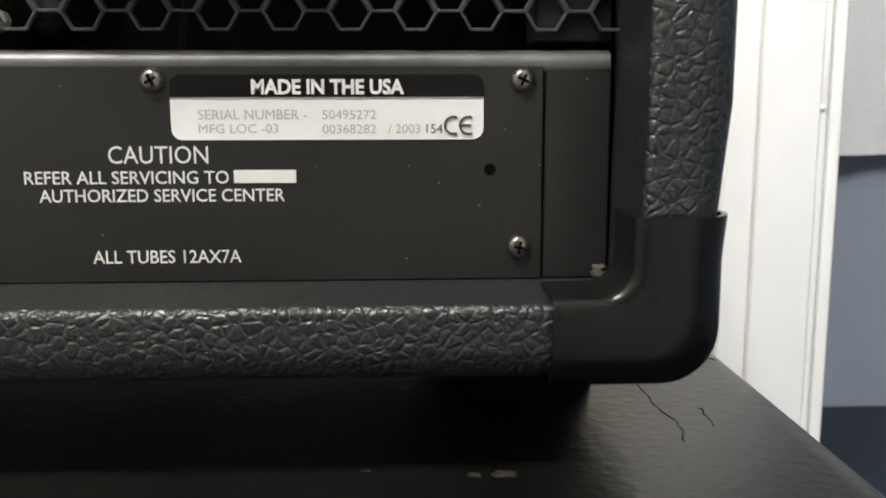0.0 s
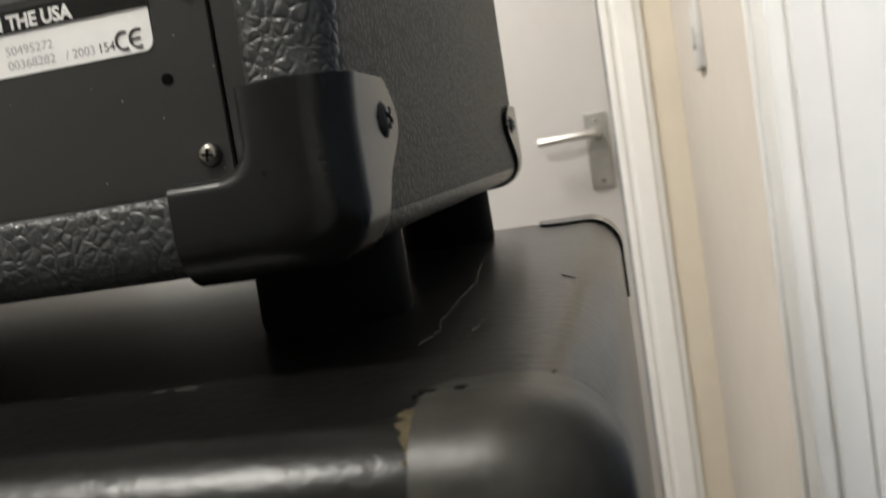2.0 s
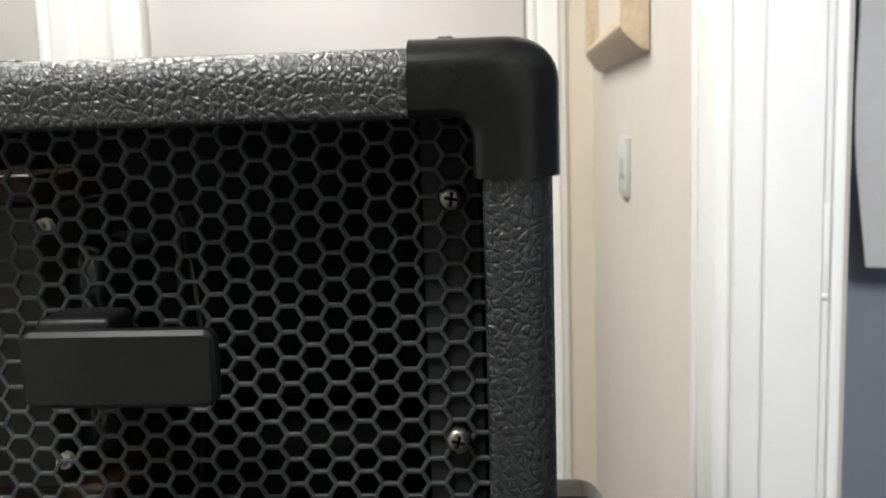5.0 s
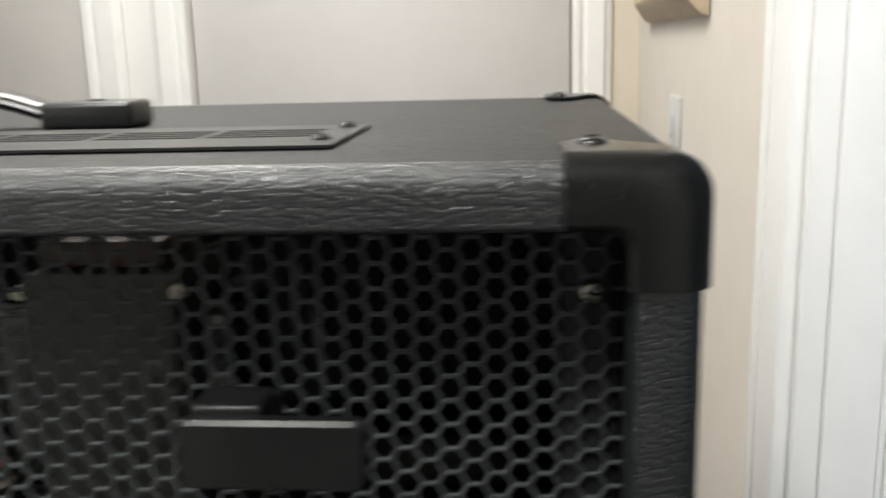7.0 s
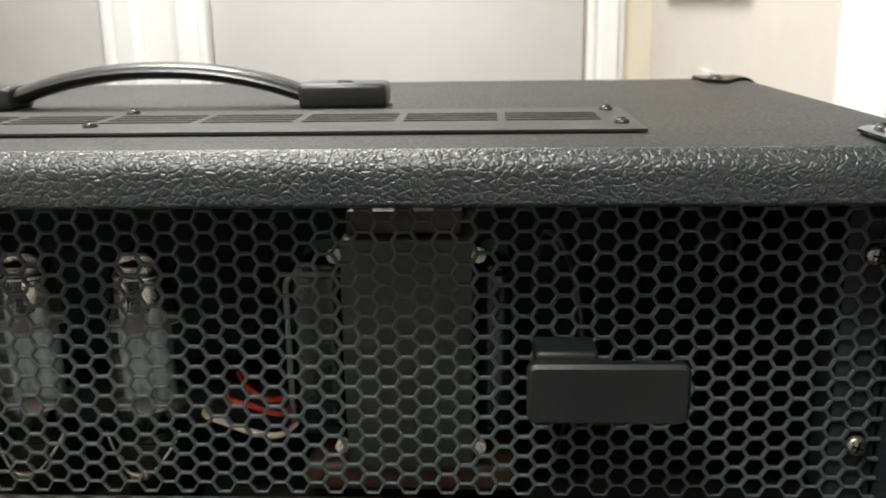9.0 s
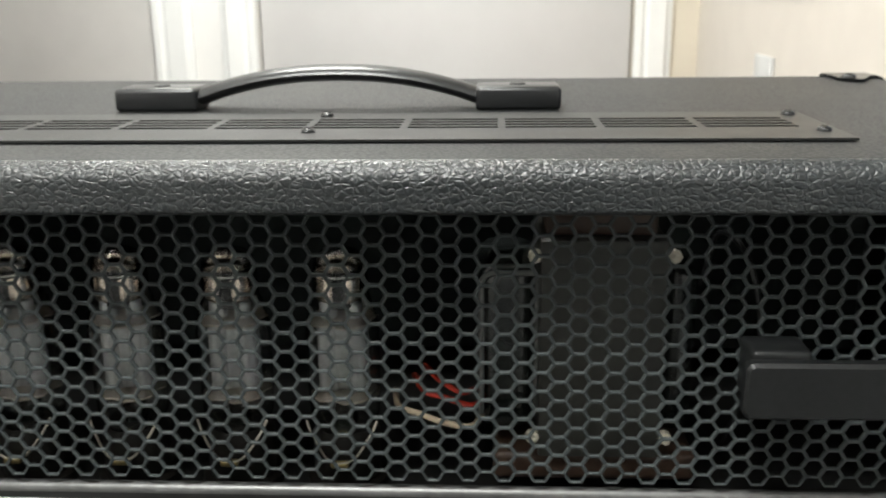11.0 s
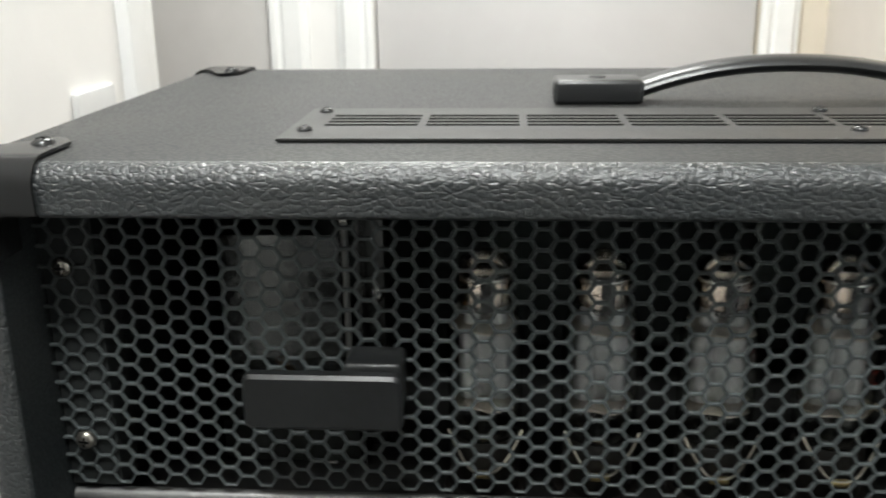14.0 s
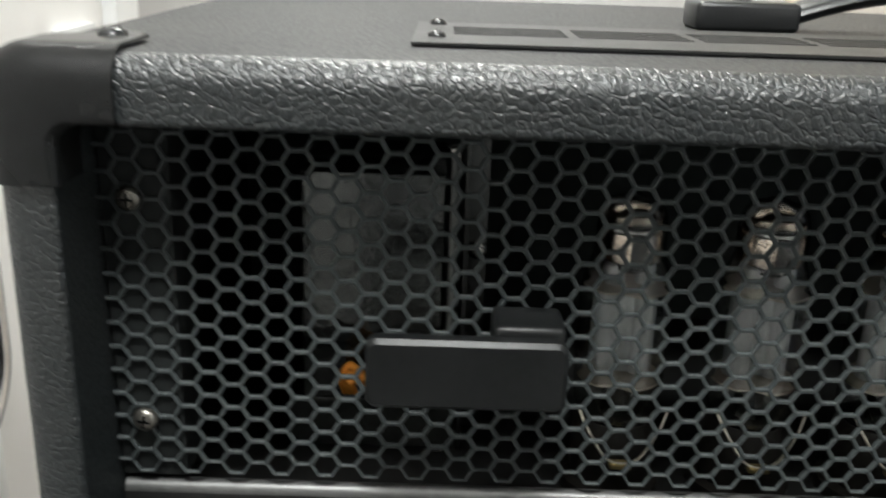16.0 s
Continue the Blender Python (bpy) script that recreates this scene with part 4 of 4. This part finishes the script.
def vacuum_tube(parent, x, y):
    zb = 0.0955
    at = (x, y, 0)
    t = part("vacuum_tube", turned([(0.0150, zb + 0.0063), (0.0158, zb + 0.0084), (0.0158, zb + 0.0274), (0.0140, zb + 0.0316)], at, "z", 28), BAKELITE, parent, "clear glass power tube with a silvered top")
    part("socket", turned([(0.019, zb), (0.019, zb + 0.0053), (0.017, zb + 0.0061)], at, "z", 28), BAKELITE, t)
    g = turned([(0.0140, 0.1276), (0.0163, 0.1334), (0.0168, 0.1460), (0.0168, 0.1745), (0.0160, 0.1800), (0.0136, 0.1886), (0.0125, 0.1920), (0.0125, 0.2022), (0.0119, 0.2036), (0.0121, 0.2050),
                (0.0111, 0.2084), (0.0080, 0.2112), (0.0040, 0.2124), (0.0022, 0.2134), (0.0008, 0.2137)], at, "z", 32)
    bmesh.ops.solidify(g, geom=g.faces[:], thickness=0.0006)
    glass = part("glass_bulb", g, GLASS, t)
    glass.visible_shadow = False
    # the silvering inside the crown: dome, bright rim, flecked band that ends above the shoulder
    part("silvered_crown", turned([(0.0110, 0.2044), (0.0112, 0.2052), (0.0102, 0.2078), (0.0072, 0.2103), (0.0036, 0.2114), (0.0008, 0.2118)], at, "z", 36), SMOKED, t)
    part("silvered_rim", turned([(0.0108, 0.2009), (0.0114, 0.2013), (0.0114, 0.2022), (0.0108, 0.2026)], at, "z", 36), STEEL, t)
    band = turned([(0.0112, 0.1898), (0.0116, 0.1910), (0.0116, 0.2002), (0.0112, 0.2008)], at, "z", 36)
    # front gap and dark core put in the band's dark central reflection
    gap = [f for f in band.faces if abs(f.calc_center_median().x - x - 0.0004) < 0.0026 and f.calc_center_median().y < y or len(f.verts) > 4]
    bmesh.ops.delete(band, geom=gap, context="FACES")
    bmesh.ops.solidify(band, geom=band.faces[:], thickness=0.0002)
    part("silvered_band", band, GETTER, t)
    part("band_dark_reflection", turned([(0.0060, 0.1850), (0.0078, 0.1862), (0.0078, 0.2004), (0.0060, 0.2012)], at, "z", 24), BELL, t)
    part("getter_ring", turned([(0.0080, 0.2028), (0.0104, 0.2031), (0.0104, 0.2037), (0.0080, 0.2040)], at, "z", 28), BELL, t)
    for dx, r in ((-0.0056, 0.0040), (0.0058, 0.0036)):
        part("heater_shield", turned([(r - 0.0006, 0.1804), (r, 0.1810), (r, 0.1876), (r - 0.0006, 0.1882)], (x + dx, y - 0.002, 0), "z", 18), PLATE, t)
    # notched mica spacers above and below the plates
    for z, r in ((0.1795, 0.0160), (0.1435, 0.0158)):
        n, bm, rows = 24, bmesh.new(), []
        for h in (z - 0.0004, z + 0.0004):
            rows.append([bm.verts.new((x + r * (1.0 if k % 6 < 4 else 0.84) * math.cos(2 * math.pi * (k + 0.5) / n), y + r * (1.0 if k % 6 < 4 else 0.84) * math.sin(2 * math.pi * (k + 0.5) / n), h)) for k in range(n)])
        bm.faces.new(rows[0][::-1])
        bm.faces.new(rows[1])
        for k in range(n):
            bm.faces.new((rows[0][k], rows[0][(k + 1) % n], rows[1][(k + 1) % n], rows[1][k]))
        part("mica_disc", bm, MICA, t, soft=False)
    body = [turned([(0.0044, 0.1445), (0.0050, 0.1452), (0.0050, 0.1772), (0.0044, 0.1780)], (x + dx, y, 0), "z", 20) for dx in (-0.0068, 0.0068)]
    body.append(box(x - 0.0030, x + 0.0030, y - 0.0040, y + 0.0040, 0.1452, 0.1772, 0.0014))
    part("plate", join(*body), PLATE, t)
    part("stem", turned([(0.0060, 0.1281), (0.0048, 0.1376), (0.0070, 0.1418)], at, "z", 16), BELL, t)
    # sprung wire retainer with a small brass clip at its foot
    pts = curve3([(x - 0.0158, y - 0.014, 0.1345), (x - 0.0128, y - 0.017, 0.1285), (x - 0.0065, y - 0.0205, 0.1190), (x, y - 0.0215, 0.1170), (x + 0.0065, y - 0.0205, 0.1190),
                  (x + 0.0132, y - 0.017, 0.1280), (x + 0.0164, y - 0.014, 0.1345)], 5)
    part("retainer_spring", swept(pts, 0.0006, 8), SPRING, t)
    part("spring_clip", box(x - 0.0045, x + 0.0035, y - 0.0222, y - 0.0185, 0.1145, 0.1172, 0.0008), BRASS, t, "small dull brass clip")


def transformer(parent, x0, x1, y0, y1, z0, z1, bells, brown, core):
    t = part("transformer", box(x0, x1, y0, y1, z0, z1, 0.0012), core, parent, "dark steel transformer")
    if bells:
        a, b = bells
        part("bell_cover", box(a, x0 - 0.0003, y0 + 0.012, y1 + 0.004, z0 + 0.006, z1 - 0.015, 0.008, 4), BELL_GLOSS, t, "lumpy gloss black lacquered cover")
        # grey strip put in for the highlight along the cover's rounded edge
        r, e, yf = 0.0055, 0.0012, y0 + 0.0115
        for u0, u1 in ((a + e, x0 - 0.0006),):
            bead = [(u0, yf, z0 + 0.016), (u0, yf, z1 - 0.018 - r)] + [(u0 + r - r * math.cos(radians(q)), yf, z1 - 0.018 - r + r * math.sin(radians(q))) for q in (22, 45, 67, 90)] + [(u1 - 0.0015, yf, z1 - 0.018), (u1, yf, z1 - 0.0195), (u1, yf, z0 + 0.018)]
            part("bead", swept(bead, 0.0013, 8), BELL_EDGE, t, "grey strip for the highlight on the cover's rounded edge")
        part("bell_cover", box(x1 + 0.0003, b, y0 + 0.012, y1 + 0.004, z0 + 0.006, z1 - 0.015, 0.008, 4), BELL_GLOSS, t, "lumpy gloss black lacquered cover")
    for x in (x0 - 0.0025, x1 + 0.0025) if brown else ():
        for z in (z0 + 0.010, z1 - 0.007):
            part("bolt", turned([(0.0030, 0.0), (0.0030, 0.0035), (0.0016, 0.0036), (0.0016, 0.0065), (0.0010, 0.007)], (x, y0 + 0.003, z), "y", 8), NYLON, t)
    if brown:
        part("coil_former", box(x0 - 0.020, x1 + 0.018, y0 + 0.004, y1, z0 - 0.014, z0 - 0.0005, 0.003, 3), COPPER, t)
        part("coil_former", box(x0 + 0.002, x1 - 0.004, y0 + 0.006, y1, z1 + 0.0005, z1 + 0.011, 0.002, 2), COPPER, t)
    else:
        part("mounting_foot", box(x0 - 0.006, x1 + 0.006, y0, y1, 0.0956, z0, 0.001), BELL, t)
    return t


def amplifier():
    amp = thing("amplifier_head", (0.3335, D / 2, CZ), "black vinyl covered valve amplifier head seen from behind", "amplifier")
    rows = shell_loops()
    loops = [[(x, y, z) for x, z in shell_path(d)] for d, y in rows]
    body = loft(loops)
    for z in (0.082, 0.106):
        bmesh.ops.bisect_plane(body, geom=body.verts[:] + body.edges[:] + body.faces[:], plane_co=(0, 0, z), plane_no=(0, 0, 1))
    for p in body.verts:
        p.co.x = swell(*p.co)
    va, vb, vc, vd = 0.126, 0.548, 0.066, 0.1005
    for co, no in (((va, 0, 0), (1, 0, 0)), ((vb, 0, 0), (1, 0, 0)), ((0, vc, 0), (0, 1, 0)), ((0, vd, 0), (0, 1, 0))):
        bmesh.ops.bisect_plane(body, geom=body.verts[:] + body.edges[:] + body.faces[:], plane_co=co, plane_no=no)
    cut = [f for f in body.faces if abs(f.normal.z) > 0.9 and f.calc_center_median().z > 0.2 and va < f.calc_center_median().x < vb and vc < f.calc_center_median().y < vd]
    bmesh.ops.delete(body, geom=cut, context="FACES")
    shell = part("cabinet_shell", body, TOLEX, amp, "black pebbled vinyl covering")
    for x0, x1, y0, y1 in ((va - 0.003, vb + 0.003, vc - 0.003, vc), (va - 0.003, vb + 0.003, vd, vd + 0.003), (va - 0.003, va, vc, vd), (vb, vb + 0.003, vc, vd)):
        part("vent_edge", box(x0, x1, y0, y1, TOP - 0.0195, TOP - 0.0004), INSIDE, amp)
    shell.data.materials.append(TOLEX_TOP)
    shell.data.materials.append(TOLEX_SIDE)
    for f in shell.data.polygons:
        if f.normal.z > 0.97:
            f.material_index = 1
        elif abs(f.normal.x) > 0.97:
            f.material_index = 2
    part("front_board", box(XL + 0.010, W - 0.010, 0.246, D - 0.003, BOT + 0.010, TOP - 0.010), INSIDE, amp)
    for right in (False, True):
        for top in (False, True):
            for back in (True, False):
                amp_corner(amp, right, top, back)
    for x in (0.0357, W - 0.0325):
        for y in (0.078, D - 0.050):
            part("rubber_foot", turned([(0.0210, CZ), (0.0215, CZ + 0.002), (0.0213, BOT - 0.0002)], (x, y, 0), "z", 20), RUBBER, amp)
    for x0, x1 in ((XL + RIM + 0.0005, 0.044), (W - 0.036, W - RIM - 0.0005)):
        part("cleat", box(x0, x1, GY + 0.0018, GY + 0.02, 0.12, TOP - RIM - 0.001, 0.001), DARK_WOOD, amp, "dark wooden cleat behind the mesh")
    for z in (0.148, 0.197):
        cross_screw("screw", (W - 0.0002, 0.220, z), 0.0040, amp, SCREW_BLACK, "+x")
        cross_screw("screw", (XL + 0.0002, 0.220, z), 0.0040, amp, SCREW_BLACK, "-x")
    hex_grille(amp)
    rear_panel(amp)
    cord_bracket(amp, 0.106, 0.1665, (0.1440, 0.1660), 0.1615, 0.1840)
    cord_bracket(amp, 0.5120, 0.5705, (0.5150, 0.5380), 0.1640, 0.1870)
    vent_plate(amp)
    carry_handle(amp)
    for i in range(4):
        vacuum_tube(amp, 0.1960 + 0.0507 * i, 0.073)
    transformer(amp, 0.4375, 0.4920, 0.060, 0.125, 0.117, 0.2195, (0.4105, 0.5090), True, LAMINATION)
    transformer(amp, 0.0735, 0.1290, 0.094, 0.156, 0.118, 0.2125, None, False, GLOSS_CORE)
    part("bolt", turned([(0.0042, 0), (0.0042, 0.0016), (0.0034, 0.0034), (0.0016, 0.0046)], (0.1425, 0.1128, 0.1775), "y", 16), STEEL, amp)
    # grey rod and steel tip put in for the glint on the core's edge
    part("core_edge_glint", swept([(0.1320, 0.0900, 0.118), (0.1320, 0.0900, 0.2235)], 0.0016, 10), BELL_EDGE, amp)
    part("edge_glint_tip", turned([(0.0032, 0.2205), (0.0032, 0.2240), (0.0018, 0.2248)], (0.1320, 0.0900, 0), "z", 6), STEEL, amp)
    part("bracket_plate", join(box(0.1364, 0.1464, 0.1130, 0.1160, 0.0956, 0.232, 0.001), box(0.1362, 0.1382, 0.0934, 0.1128, 0.0956, 0.232, 0.0006)), BELL, amp)
    part("terminal_tab", box(0.1262, 0.1302, 0.0605, 0.0625, 0.1138, 0.1156, 0.0004), STEEL, amp)
    w = [((0.380, 0.085, 0.1460), (0.386, 0.064, 0.1475), (0.396, 0.061, 0.1455), (0.408, 0.064, 0.1405), (0.413, 0.080, 0.1390)),
         ((0.370, 0.088, 0.1370), (0.374, 0.066, 0.1390), (0.384, 0.061, 0.1375), (0.396, 0.060, 0.1335), (0.408, 0.063, 0.1310), (0.414, 0.082, 0.1310)),
         ((0.385, 0.085, 0.1510), (0.393, 0.068, 0.1510), (0.403, 0.064, 0.1470), (0.410, 0.078, 0.1430))]
    for pts, mat in zip(w, (RED_WIRE, WHITE_WIRE, RED_WIRE)):
        part("wire", swept(curve3(pts, 6), 0.0014, 8), mat, amp, "loose hook-up wire")
    for q in range(3):
        a = 0.0908 + 0.0018 * q
        part("wire", swept(curve3([(a, 0.092, 0.122), (a, 0.080 - 0.002 * q, 0.134), (a + 0.0035, 0.078, 0.1405 - 0.003 * q), (a + 0.008, 0.081, 0.134), (a + 0.010, 0.094, 0.122)], 6), 0.0016, 8), ORANGE, amp, "orange wire loop")
    # cable scraps on the deck
    part("wire", swept(curve3([(0.530, 0.10, 0.1), (0.54, 0.085, 0.16), (0.535, 0.09, 0.20), (0.525, 0.11, 0.21), (0.52, 0.12, 0.18)], 6), 0.0013, 8), BLACK_PLASTIC, amp)
    return amp


amplifier()
speaker_cabinet()
hall_fittings()
side_room()
metal_stand()
